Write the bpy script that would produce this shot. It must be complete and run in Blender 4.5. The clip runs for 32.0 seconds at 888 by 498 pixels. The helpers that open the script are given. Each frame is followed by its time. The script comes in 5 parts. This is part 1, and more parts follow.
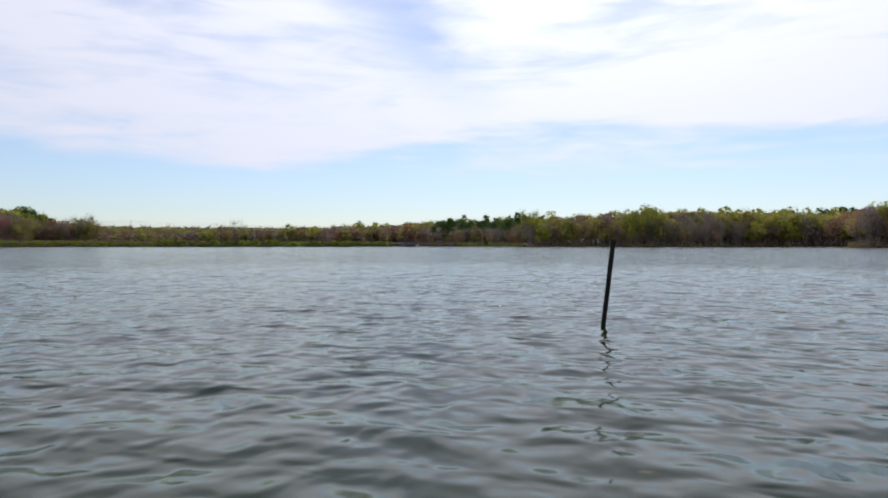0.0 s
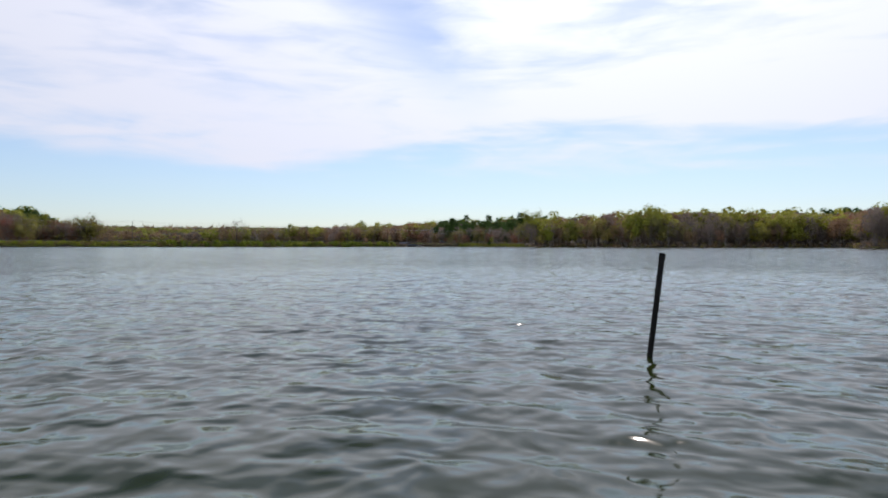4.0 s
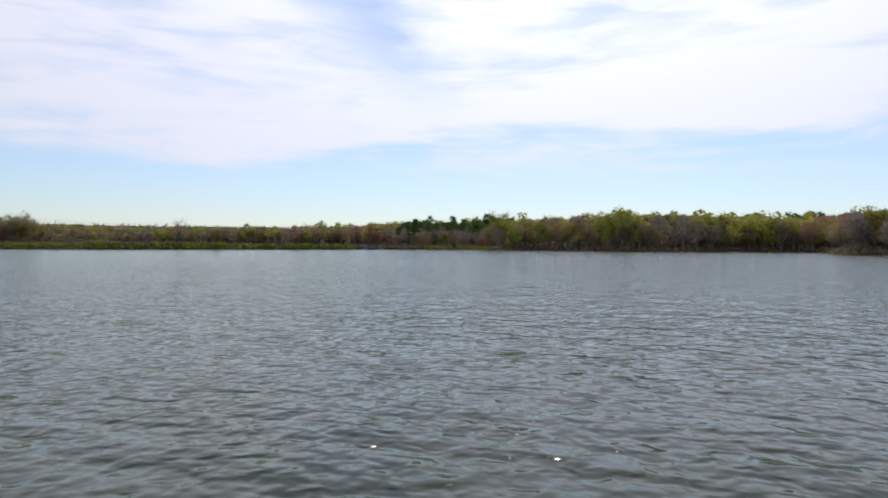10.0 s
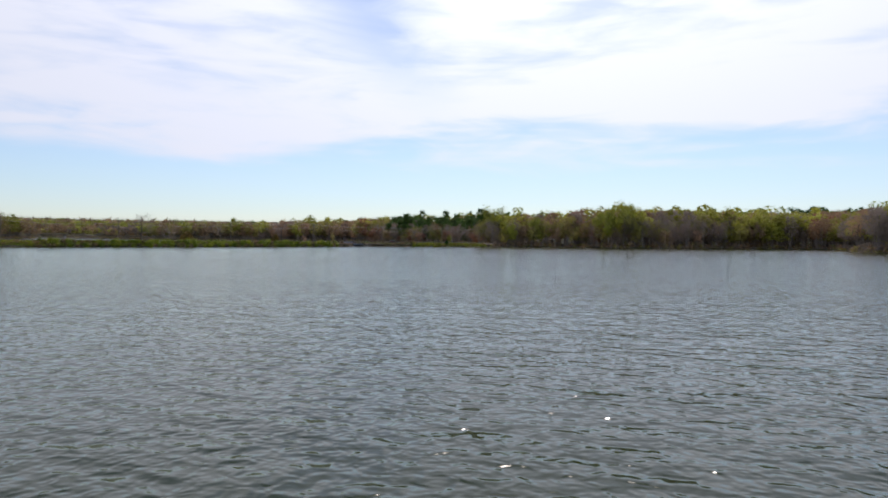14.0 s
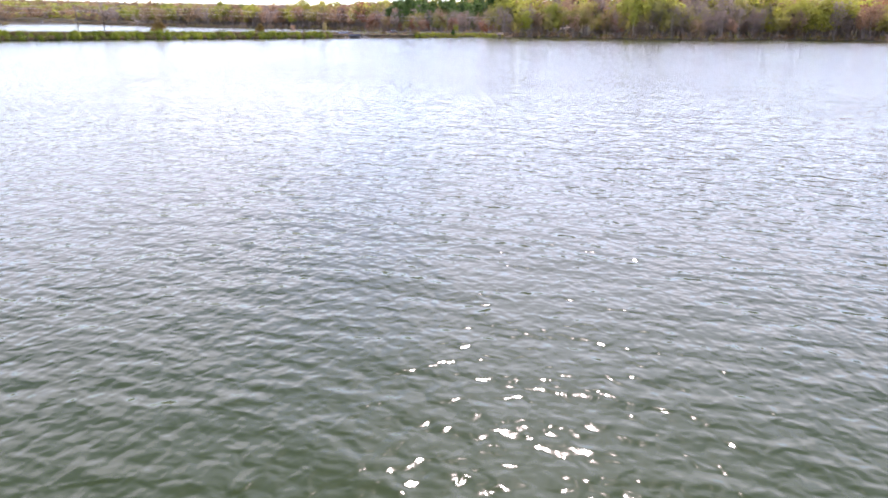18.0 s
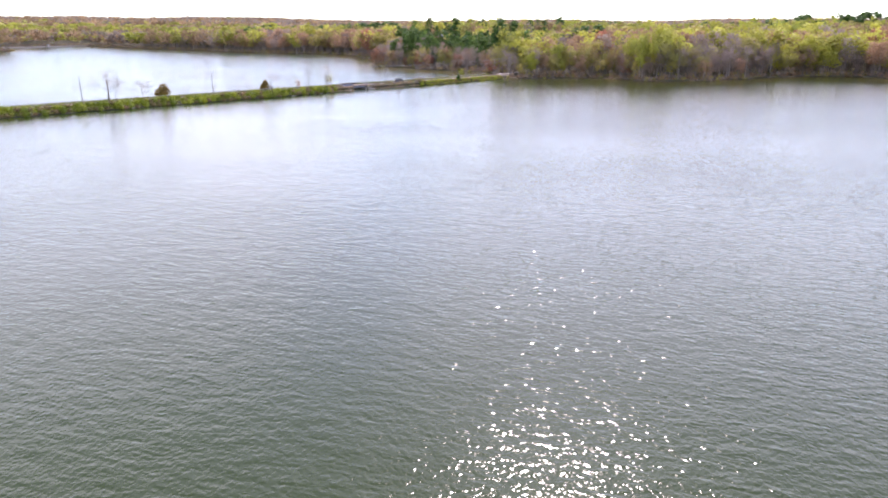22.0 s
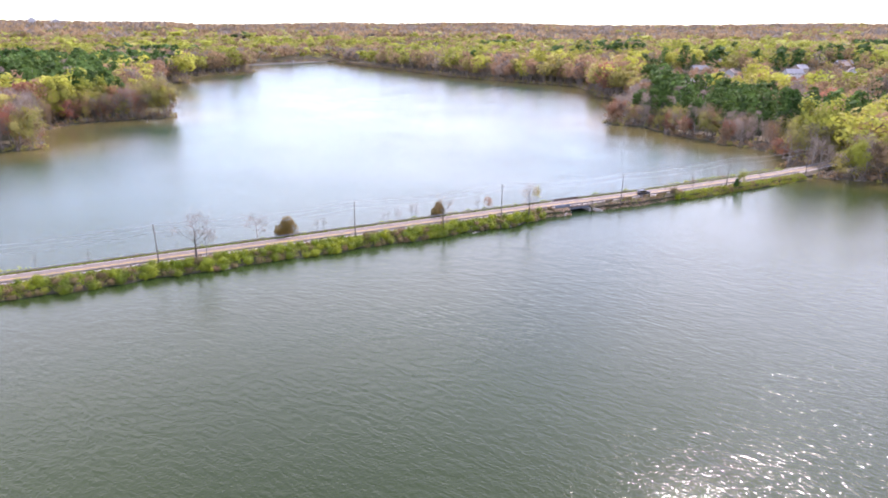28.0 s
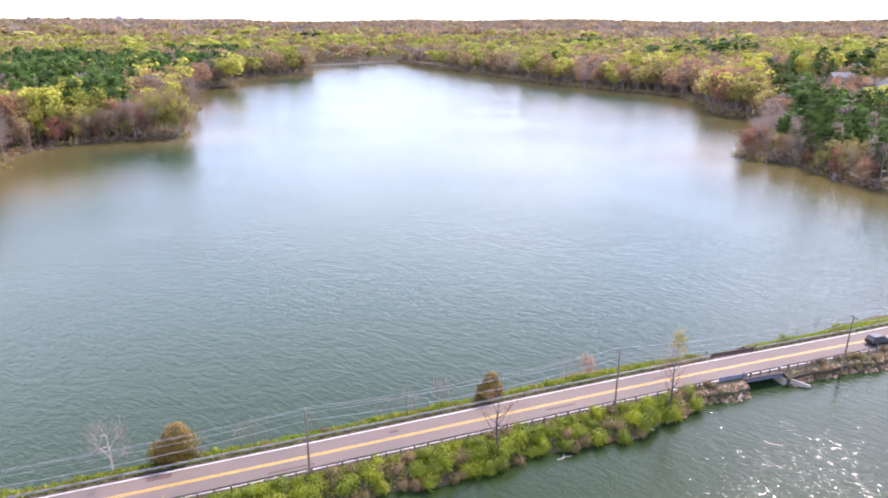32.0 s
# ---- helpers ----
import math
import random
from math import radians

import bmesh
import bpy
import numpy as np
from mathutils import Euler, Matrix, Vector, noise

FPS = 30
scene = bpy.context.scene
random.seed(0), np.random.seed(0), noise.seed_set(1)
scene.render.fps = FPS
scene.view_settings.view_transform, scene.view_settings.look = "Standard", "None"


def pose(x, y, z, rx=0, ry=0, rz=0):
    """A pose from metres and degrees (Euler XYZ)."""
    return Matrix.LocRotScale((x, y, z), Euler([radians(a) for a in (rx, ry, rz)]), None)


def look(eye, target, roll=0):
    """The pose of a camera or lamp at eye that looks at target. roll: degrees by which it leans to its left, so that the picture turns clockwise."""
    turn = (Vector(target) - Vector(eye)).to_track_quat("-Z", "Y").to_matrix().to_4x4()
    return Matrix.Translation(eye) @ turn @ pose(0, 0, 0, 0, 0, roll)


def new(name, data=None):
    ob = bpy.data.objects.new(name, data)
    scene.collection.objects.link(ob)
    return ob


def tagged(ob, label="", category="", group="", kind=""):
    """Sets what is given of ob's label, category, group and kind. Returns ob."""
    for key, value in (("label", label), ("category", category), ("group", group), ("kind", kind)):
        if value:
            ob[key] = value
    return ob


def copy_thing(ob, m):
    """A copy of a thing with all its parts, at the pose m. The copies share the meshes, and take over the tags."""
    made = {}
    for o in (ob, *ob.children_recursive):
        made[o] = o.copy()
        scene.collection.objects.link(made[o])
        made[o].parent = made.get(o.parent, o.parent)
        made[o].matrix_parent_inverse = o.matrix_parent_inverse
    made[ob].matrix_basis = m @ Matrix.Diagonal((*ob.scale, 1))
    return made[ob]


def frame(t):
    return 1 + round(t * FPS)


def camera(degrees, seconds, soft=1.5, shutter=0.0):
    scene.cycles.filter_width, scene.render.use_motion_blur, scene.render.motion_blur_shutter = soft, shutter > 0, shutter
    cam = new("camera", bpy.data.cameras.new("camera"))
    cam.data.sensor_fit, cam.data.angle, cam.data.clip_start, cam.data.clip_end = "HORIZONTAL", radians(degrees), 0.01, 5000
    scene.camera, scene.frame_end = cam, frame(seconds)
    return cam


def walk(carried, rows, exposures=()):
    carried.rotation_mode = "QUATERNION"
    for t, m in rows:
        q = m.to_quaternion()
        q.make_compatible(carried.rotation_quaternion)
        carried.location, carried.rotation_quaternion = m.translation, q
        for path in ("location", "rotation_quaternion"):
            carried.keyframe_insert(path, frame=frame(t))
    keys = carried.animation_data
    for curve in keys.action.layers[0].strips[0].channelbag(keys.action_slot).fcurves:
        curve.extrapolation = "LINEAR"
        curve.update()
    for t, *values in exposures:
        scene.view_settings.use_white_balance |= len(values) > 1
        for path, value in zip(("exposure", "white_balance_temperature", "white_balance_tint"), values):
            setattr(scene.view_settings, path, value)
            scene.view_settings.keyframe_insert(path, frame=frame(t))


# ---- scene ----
LENS = 67.62
PATH = [   # seconds, eye, target, roll
    (0, (-158.41, -335.22, 1.147), (-145.600, -319.856, 1.023), 0.09),
    (0.5, (-158.21, -334.92, 1.159), (-145.405, -319.561, 1.035), 0.08),
    (1, (-158.02, -334.66, 1.182), (-145.223, -319.297, 1.059), 0.10),
    (1.5, (-157.86, -334.47, 1.224), (-145.067, -319.097, 1.108), 0.11),
    (2, (-157.79, -334.37, 1.257), (-145.009, -318.984, 1.145), 0.16),
    (2.5, (-157.90, -334.37, 1.251), (-145.123, -318.984, 1.132), 0.17),
    (4.5, (-157.05, -333.35, 1.378), (-144.311, -317.929, 1.259), 0.17),
    (5, (-156.02, -332.10, 1.582), (-143.310, -316.652, 1.481), 0.24),
    (5.5, (-154.96, -330.34, 1.718), (-142.237, -314.915, 1.623), 0.29),
    (6, (-153.95, -328.47, 1.816), (-141.033, -313.199, 1.720), 0.31),
    (6.5, (-152.89, -326.58, 1.878), (-139.637, -311.601, 1.772), 0.40),
    (7, (-151.68, -324.79, 1.950), (-138.236, -309.988, 1.826), 0.42),
    (7.5, (-150.40, -323.12, 2.059), (-136.972, -308.292, 1.919), 0.48),
    (8, (-149.05, -321.49, 2.191), (-135.645, -306.649, 2.052), 0.49),
    (8.5, (-147.50, -319.83, 2.292), (-134.121, -304.964, 2.155), 0.50),
    (9, (-145.64, -318.01, 2.402), (-132.272, -303.132, 2.277), 0.52),
    (9.5, (-143.57, -316.06, 2.523), (-130.055, -301.322, 2.401), 0.52),
    (10, (-141.34, -314.07, 2.640), (-127.737, -299.406, 2.539), 0.47),
    (10.5, (-139.09, -312.09, 2.710), (-125.387, -297.520, 2.594), 0.54),
    (11, (-136.89, -310.14, 2.794), (-123.082, -295.668, 2.679), 0.54),
    (11.5, (-134.61, -308.13, 2.931), (-120.802, -293.667, 2.814), 0.54),
    (12, (-132.31, -306.07, 3.132), (-118.518, -291.584, 3.019), 0.54),
    (12.5, (-130.00, -303.98, 3.369), (-116.230, -289.475, 3.262), 0.55),
    (13, (-127.57, -301.79, 3.614), (-113.813, -287.271, 3.529), 0.54),
    (13.5, (-125.08, -299.39, 3.824), (-111.339, -284.855, 3.729), 0.59),
    (15.5, (-115.68, -286.47, 4.482), (-102.001, -272.077, 2.082), 0.58),
    (16, (-113.37, -284.14, 4.896), (-99.832, -269.877, 1.248), 0.63),
    (16.5, (-111.25, -282.09, 5.149), (-97.902, -267.984, 0.376), 0.46),
    (17, (-109.54, -280.54, 5.358), (-96.381, -266.635, -0.419), 0.70),
    (17.5, (-108.42, -279.55, 5.692), (-95.441, -265.753, -0.738), 0.57),
    (18, (-107.77, -279.07, 6.567), (-94.791, -265.271, 0.164), 0.72),
    (18.5, (-107.47, -279.00, 8.378), (-94.498, -265.160, 2.024), 0.65),
    (19, (-107.38, -279.08, 10.793), (-94.406, -265.232, 4.469), 0.75),
    (19.5, (-107.50, -279.05, 13.408), (-94.545, -265.178, 7.100), 0.58),
    (20, (-107.58, -278.75, 16.131), (-94.631, -264.858, 9.861), 0.42),
    (20.5, (-107.51, -278.06, 18.818), (-94.576, -264.160, 12.534), 0.37),
    (21, (-106.60, -276.64, 21.516), (-93.660, -262.741, 15.248), 0.35),
    (21.5, (-104.75, -274.40, 24.228), (-91.807, -260.501, 17.972), 0.16),
    (22, (-101.75, -271.27, 26.939), (-88.856, -257.311, 20.697), 0.07),
    (22.5, (-97.85, -267.17, 29.676), (-85.068, -253.111, 23.433), 0.01),
    (23, (-92.81, -261.77, 32.521), (-80.199, -247.559, 26.276), 0.02),
    (23.5, (-86.97, -255.30, 35.299), (-74.788, -240.721, 29.050), 0.03),
    (24, (-80.56, -247.85, 37.990), (-68.857, -232.885, 31.738), 0.04),
    (24.5, (-74.08, -239.59, 40.560), (-62.773, -224.324, 34.309), 0.02),
    (26.5, (-49.11, -207.28, 49.662), (-39.646, -190.819, 43.380), 0.06),
    (27, (-42.32, -196.56, 51.495), (-33.517, -179.732, 45.223), 0.04),
    (27.5, (-35.80, -185.33, 53.440), (-27.626, -168.183, 47.183), 0.03),
    (28, (-29.46, -173.68, 55.088), (-21.988, -156.213, 48.837), 0.01),
    (28.5, (-23.26, -161.66, 56.280), (-15.853, -144.172, 50.009), 0.00),
    (29, (-17.19, -149.46, 56.941), (-9.796, -131.973, 50.654), -0.01),
    (29.5, (-11.35, -137.45, 57.196), (-3.978, -119.954, 50.907), -0.02),
    (30, (-5.93, -125.88, 57.157), (1.380, -108.356, 50.875), -0.03),
    (30.5, (-1.03, -114.63, 56.937), (5.513, -96.809, 50.643), -0.03),
    (31, (3.50, -103.43, 56.704), (9.483, -85.413, 50.411), -0.03),
    (31.5, (7.81, -92.06, 56.596), (13.557, -73.972, 50.287), -0.05),
    (32, (12.20, -80.03, 56.957), (17.633, -61.855, 50.622), -0.10),
]
EXPO_LOW, EXPO_HIGH = -1.08, 0.64
TINT_LOW, TINT_HIGH = 21.0, 35.0
SKY_STRENGTH, CLOUD_STRENGTH, SUN_STRENGTH = 0.25, 2.0, 4.6
WATER_BODY, UPPER_BODY, SILT_REFLECTION, WATER_ROUGH = (0.021, 0.031, 0.004), (0.014, 0.050, 0.028), (0.12, 0.092, 0.030), 0.105
WIND = 30.0              # the way the waves run, degrees from +x
WAVE_SLOPE = 0.080
RIPPLES = [(0.80, 1.9, 0.125, 1.0), (0.38, 0.40, 0.072, 1.0), (2.6, 5.0, 0.11, 1.0), (0.30, 0.36, 0.024, 1.0)]   # length along the wind, across it, height, detail
STICK = (-150.70, -329.48)
SOUTH_SHORE = [(180, -440), (258, -340), (262, -262), (238, -224), (238, -204), (268, -191), (310, -185), (350, -172), (374, -150), (378, -128), (362, -112),
               (340, -101), (305, -93), (275, -85), (254, -73), (245, -58), (250, -40), (243, -26), (230, -14), (216, -5), (206, 0), (203, 6)]
HOUSE_SPOTS = [(439, 375, 20, 1), (402, 289, 35, 0), (462, 343, -15, 2), (454, 295, 30, 1), (493, 262, -20, 0), (527, 284, 10, 2), (548, 246, 40, 1), (442, 126, -30, 3), (598, 295, 5, 1), (640, 325, -30, 0), (560, 420, 15, 2)]
cam = camera(LENS, 32.0, soft=1.9)
walk(cam, [(t, look(eye, target, roll)) for t, eye, target, roll in PATH],
     exposures=[(0, EXPO_LOW, 6700, TINT_LOW), (13.5, EXPO_LOW, 6700, TINT_LOW), (15.5, EXPO_LOW + 0.4, 6700, TINT_LOW), (17, EXPO_HIGH - 0.28, 6600, TINT_HIGH), (18.3, EXPO_HIGH, 6620, TINT_HIGH),
                (21.5, EXPO_HIGH - 0.06, 6600, TINT_HIGH), (24, EXPO_HIGH - 0.02, 6580, TINT_HIGH), (27, EXPO_HIGH + 0.10, 6520, TINT_HIGH), (32, EXPO_HIGH + 0.11, 6520, TINT_HIGH)])

# ---- world and sun ----
SUN_AZ, SUN_EL = 37.0, 49.0     # degrees from +x, degrees above the horizon
world = bpy.data.worlds.new("sky_world")
scene.world = world
world.use_nodes = True
wt = world.node_tree
wt.nodes.clear()


def wnode(kind, **inputs):
    n = wt.nodes.new(kind)
    for key, value in inputs.items():
        n.inputs[int(key[1:])].default_value = value
    return n


def wmath(op, a, b=None):
    n = wt.nodes.new("ShaderNodeMath")
    n.operation = op
    for k, v in ((0, a), (1, b)):
        if v is None:
            continue
        if isinstance(v, (int, float)):
            n.inputs[k].default_value = v
        else:
            wt.links.new(v, n.inputs[k])
    return n.outputs[0]


sky = wt.nodes.new("ShaderNodeTexSky")
sky.sky_type = "NISHITA"
sky.sun_disc = False
sky.sun_elevation = radians(SUN_EL)
sky.sun_rotation = radians(90 - SUN_AZ)
sky.air_density, sky.dust_density, sky.ozone_density = 1.0, 0.25, 2.0
co = wt.nodes.new("ShaderNodeTexCoord")
sep = wt.nodes.new("ShaderNodeSeparateXYZ")
wt.links.new(co.outputs["Generated"], sep.inputs[0])
azim = wmath("MULTIPLY", wmath("ARCTAN2", sep.outputs[0], sep.outputs[1]), 57.2958)      # degrees from +y towards +x
elev = wmath("MULTIPLY", wmath("ARCSINE", wmath("MINIMUM", wmath("MAXIMUM", sep.outputs[2], -1.0), 1.0)), 57.2958)


def wramp(value, lo, hi, a, b):
    n = wt.nodes.new("ShaderNodeMapRange")
    n.interpolation_type = "SMOOTHSTEP"
    wt.links.new(value, n.inputs["Value"])
    for key, v in (("From Min", lo), ("From Max", hi), ("To Min", a), ("To Max", b)):
        n.inputs[key].default_value = v
    return n.outputs[0]


def wnoise(ax, ay, seed, detail, rough=0.5, warp=0.0):
    c = wt.nodes.new("ShaderNodeCombineXYZ")
    wt.links.new(wmath("MULTIPLY", azim, ax), c.inputs[0])
    wt.links.new(wmath("MULTIPLY", elev, ay), c.inputs[1])
    c.inputs[2].default_value = seed
    n = wt.nodes.new("ShaderNodeTexNoise")
    n.inputs["Scale"].default_value, n.inputs["Detail"].default_value = 1.0, detail
    n.inputs["Roughness"].default_value, n.inputs["Distortion"].default_value = rough, warp
    wt.links.new(c.outputs[0], n.inputs["Vector"])
    return n.outputs["Fac"]


# thin high cloud: long soft streaks, open towards the horizon, with one slanting gap
streak = wnoise(0.035, 0.20, 3.7, 6.0, 0.52, 0.5)
wisp = wnoise(0.11, 0.55, 8.2, 5.0, 0.55, 0.6)
lifted = wmath("ADD", elev, wmath("ADD", wmath("MULTIPLY", wmath("SUBTRACT", streak, 0.5), 13.0), wmath("MULTIPLY", wmath("SUBTRACT", wisp, 0.5), 5.0)))
low_edge = wramp(lifted, 6.0, 10.2, 0.10, 1.0)
body = wramp(wmath("ADD", streak, wmath("MULTIPLY", wmath("SUBTRACT", wisp, 0.5), 0.45)), 0.30, 0.56, 0.52, 1.0)
slant = wmath("ADD", wmath("SUBTRACT", azim, 37.6), wmath("MULTIPLY", wmath("SUBTRACT", elev, 17.0), 0.85))
slant = wmath("ADD", slant, wmath("MULTIPLY", wmath("SUBTRACT", wisp, 0.5), 9.0))
gap_wide = wmath("MULTIPLY", wmath("MAXIMUM", wmath("SUBTRACT", elev, 5.0), 1.5), 0.34)
gap = wramp(wmath("DIVIDE", wmath("ABSOLUTE", slant), gap_wide), 0.0, 1.9, 0.60, 0.0)
gap = wmath("MULTIPLY", gap, wmath("MULTIPLY", wramp(elev, 24.0, 38.0, 1.0, 0.0), wramp(elev, 9.0, 19.0, 0.0, 1.0)))
cover = wmath("MULTIPLY", wmath("MULTIPLY", low_edge, body), wmath("SUBTRACT", 1.0, gap))
cover = wmath("MAXIMUM", wmath("MULTIPLY", cover, wramp(elev, 20.0, 46.0, 0.97, 0.06)), 0.06)
bg1 = wt.nodes.new("ShaderNodeBackground")
bg1.inputs[1].default_value = SKY_STRENGTH
pure = wt.nodes.new("ShaderNodeMix")
pure.data_type, pure.blend_type = "RGBA", "MULTIPLY"
pure.inputs["Factor"].default_value = 1.0
haze = wt.nodes.new("ShaderNodeValToRGB")
haze.color_ramp.elements[0].color, haze.color_ramp.elements[1].color = (0.68, 0.80, 0.90, 1), (0.84, 0.94, 1.0, 1)
wt.links.new(wramp(elev, 0.0, 9.0, 0.0, 1.0), haze.inputs[0])
wt.links.new(haze.outputs[0], pure.inputs["B"])
wt.links.new(sky.outputs[0], pure.inputs["A"])
wt.links.new(pure.outputs["Result"], bg1.inputs[0])
bg2 = wt.nodes.new("ShaderNodeBackground")
bg2.inputs[0].default_value = (0.79, 0.89, 1.0, 1)
# thin cloud glows round the sun
dot = wt.nodes.new("ShaderNodeVectorMath")
dot.operation = "DOT_PRODUCT"
dot.inputs[1].default_value = (math.cos(radians(SUN_AZ)) * math.cos(radians(SUN_EL)), math.sin(radians(SUN_AZ)) * math.cos(radians(SUN_EL)), math.sin(radians(SUN_EL)))
wt.links.new(co.outputs["Generated"], dot.inputs[0])
glow = wmath("POWER", wmath("MAXIMUM", dot.outputs["Value"], 0.0), 6.0)
wt.links.new(wmath("MULTIPLY", wmath("ADD", wmath("MULTIPLY", glow, 1.0), 0.93), CLOUD_STRENGTH), bg2.inputs[1])
mixw = wt.nodes.new("ShaderNodeMixShader")
wt.links.new(cover, mixw.inputs[0])
wt.links.new(bg1.outputs[0], mixw.inputs[1])
wt.links.new(bg2.outputs[0], mixw.inputs[2])
wout = wt.nodes.new("ShaderNodeOutputWorld")
wt.links.new(mixw.outputs[0], wout.inputs[0])

sun = new("sun", bpy.data.lights.new("sun", "SUN"))
sun.data.energy, sun.data.angle, sun.data.color = SUN_STRENGTH, radians(0.53), (1.0, 0.95, 0.86)
toward = Vector((math.cos(radians(SUN_AZ)) * math.cos(radians(SUN_EL)), math.sin(radians(SUN_AZ)) * math.cos(radians(SUN_EL)), math.sin(radians(SUN_EL))))
sun.matrix_world = look(toward * 200, (0, 0, 0))


# ---- materials ----
def material(name, color, rough=0.8, metal=0.0, color2=None, scale=1.0, detail=5.0, fine=None, bump=0.0, bump_scale=20.0,
             translucent=0.0, per_object=0.0, spec=0.5, coords="Object"):
    """A surface with two scales of variation: color to color2 by a broad noise, darkened or lightened a little by a fine one."""
    m = bpy.data.materials.new(name)
    m.use_nodes = True
    nt = m.node_tree
    p = nt.nodes["Principled BSDF"]
    p.inputs["Roughness"].default_value, p.inputs["Metallic"].default_value = rough, metal
    p.inputs["Specular IOR Level"].default_value = spec
    geo = nt.nodes.new("ShaderNodeNewGeometry")
    where = geo.outputs["Position"]
    if coords == "Object":
        tc = nt.nodes.new("ShaderNodeTexCoord")
        where = tc.outputs["Object"]
    n1 = nt.nodes.new("ShaderNodeTexNoise")
    n1.inputs["Scale"].default_value, n1.inputs["Detail"].default_value = scale, detail
    nt.links.new(where, n1.inputs["Vector"])
    ramp = nt.nodes.new("ShaderNodeValToRGB")
    ramp.color_ramp.elements[0].position, ramp.color_ramp.elements[1].position = 0.35, 0.65
    ramp.color_ramp.elements[0].color, ramp.color_ramp.elements[1].color = (*color, 1), (*(color2 or [c * 0.75 for c in color]), 1)
    nt.links.new(n1.outputs["Fac"], ramp.inputs[0])
    hsv = nt.nodes.new("ShaderNodeHueSaturation")
    nt.links.new(ramp.outputs[0], hsv.inputs["Color"])
    n2 = nt.nodes.new("ShaderNodeTexNoise")
    n2.inputs["Scale"].default_value, n2.inputs["Detail"].default_value = fine or scale * 14, 3.0
    nt.links.new(where, n2.inputs["Vector"])
    mr = nt.nodes.new("ShaderNodeMapRange")
    mr.inputs["To Min"].default_value, mr.inputs["To Max"].default_value = 0.72, 1.28
    nt.links.new(n2.outputs["Fac"], mr.inputs["Value"])
    value = mr.outputs[0]
    if coords == "World" and translucent:
        each = nt.nodes.new("ShaderNodeAttribute")
        each.attribute_name = "vigour"
        add = nt.nodes.new("ShaderNodeMath")
        nt.links.new(value, add.inputs[0])
        nt.links.new(each.outputs["Fac"], add.inputs[1])
        value = add.outputs[0]
    if per_object:
        info = nt.nodes.new("ShaderNodeObjectInfo")
        mo = nt.nodes.new("ShaderNodeMapRange")
        mo.inputs["To Min"].default_value, mo.inputs["To Max"].default_value = 1 - per_object, 1 + per_object
        nt.links.new(info.outputs["Random"], mo.inputs["Value"])
        mul = nt.nodes.new("ShaderNodeMath")
        mul.operation = "MULTIPLY"
        nt.links.new(value, mul.inputs[0])
        nt.links.new(mo.outputs[0], mul.inputs[1])
        value = mul.outputs[0]
        mh = nt.nodes.new("ShaderNodeMapRange")
        mh.inputs["To Min"].default_value, mh.inputs["To Max"].default_value = 0.5 + 0.06 * per_object, 0.5 - 0.06 * per_object
        nt.links.new(info.outputs["Random"], mh.inputs["Value"])
        nt.links.new(mh.outputs[0], hsv.inputs["Hue"])
    nt.links.new(value, hsv.inputs["Value"])
    nt.links.new(hsv.outputs[0], p.inputs["Base Color"])
    if bump:
        b = nt.nodes.new("ShaderNodeBump")
        b.inputs["Strength"].default_value, b.inputs["Distance"].default_value = bump, 0.05
        n3 = nt.nodes.new("ShaderNodeTexNoise")
        n3.inputs["Scale"].default_value, n3.inputs["Detail"].default_value = bump_scale, 4.0
        nt.links.new(where, n3.inputs["Vector"])
        nt.links.new(n3.outputs["Fac"], b.inputs["Height"])
        nt.links.new(b.outputs[0], p.inputs["Normal"])
    if translucent:
        tr = nt.nodes.new("ShaderNodeBsdfTranslucent")
        nt.links.new(hsv.outputs[0], tr.inputs["Color"])
        mix = nt.nodes.new("ShaderNodeMixShader")
        mix.inputs[0].default_value = translucent
        nt.links.new(p.outputs[0], mix.inputs[1])
        nt.links.new(tr.outputs[0], mix.inputs[2])
        nt.links.new(mix.outputs[0], nt.nodes["Material Output"].inputs[0])
    return m


LEAF = dict(rough=0.7, translucent=0.36, spec=0.1, scale=0.16, fine=1.6, coords="World", per_object=0.22)
LEAF_COLOURS = {
    "yellow": ((0.318, 0.330, 0.050), (0.262, 0.258, 0.055)),
    "olive": ((0.300, 0.268, 0.075), (0.240, 0.218, 0.07)),
    "brown": ((0.310, 0.208, 0.122), (0.25, 0.168, 0.10)),
    "red": ((0.275, 0.130, 0.075), (0.225, 0.115, 0.072)),
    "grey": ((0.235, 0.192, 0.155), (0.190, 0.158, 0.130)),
    "pine": ((0.072, 0.128, 0.026), (0.046, 0.088, 0.026)),
}
M_LEAF = {k: material(k + "_foliage", [1.24 * c for c in a], color2=[1.24 * c for c in b], **LEAF) for k, (a, b) in LEAF_COLOURS.items()}
M_BARK = material("grey_bark", (0.29, 0.255, 0.22), color2=(0.19, 0.16, 0.135), rough=0.9, scale=1.5, fine=18, bump=0.6, bump_scale=14, per_object=0.25)
M_BARK_PALE = material("pale_bark", (0.46, 0.42, 0.36), color2=(0.27, 0.24, 0.20), rough=0.85, scale=1.2, fine=12, bump=0.4)
M_BARK_DARK = material("dark_bark", (0.11, 0.09, 0.075), color2=(0.07, 0.055, 0.045), rough=0.9, scale=1.5, fine=15, bump=0.6)
M_CEDAR = material("cedar_foliage", (0.27, 0.175, 0.03), color2=(0.18, 0.125, 0.028), rough=0.8, scale=0.5, fine=5, translucent=0.25, coords="World")
M_SHRUB = material("shrub_leaves", (0.28, 0.335, 0.018), color2=(0.15, 0.20, 0.018), rough=0.6, scale=0.35, fine=3, translucent=0.4, coords="World", per_object=0.25, spec=0.3)
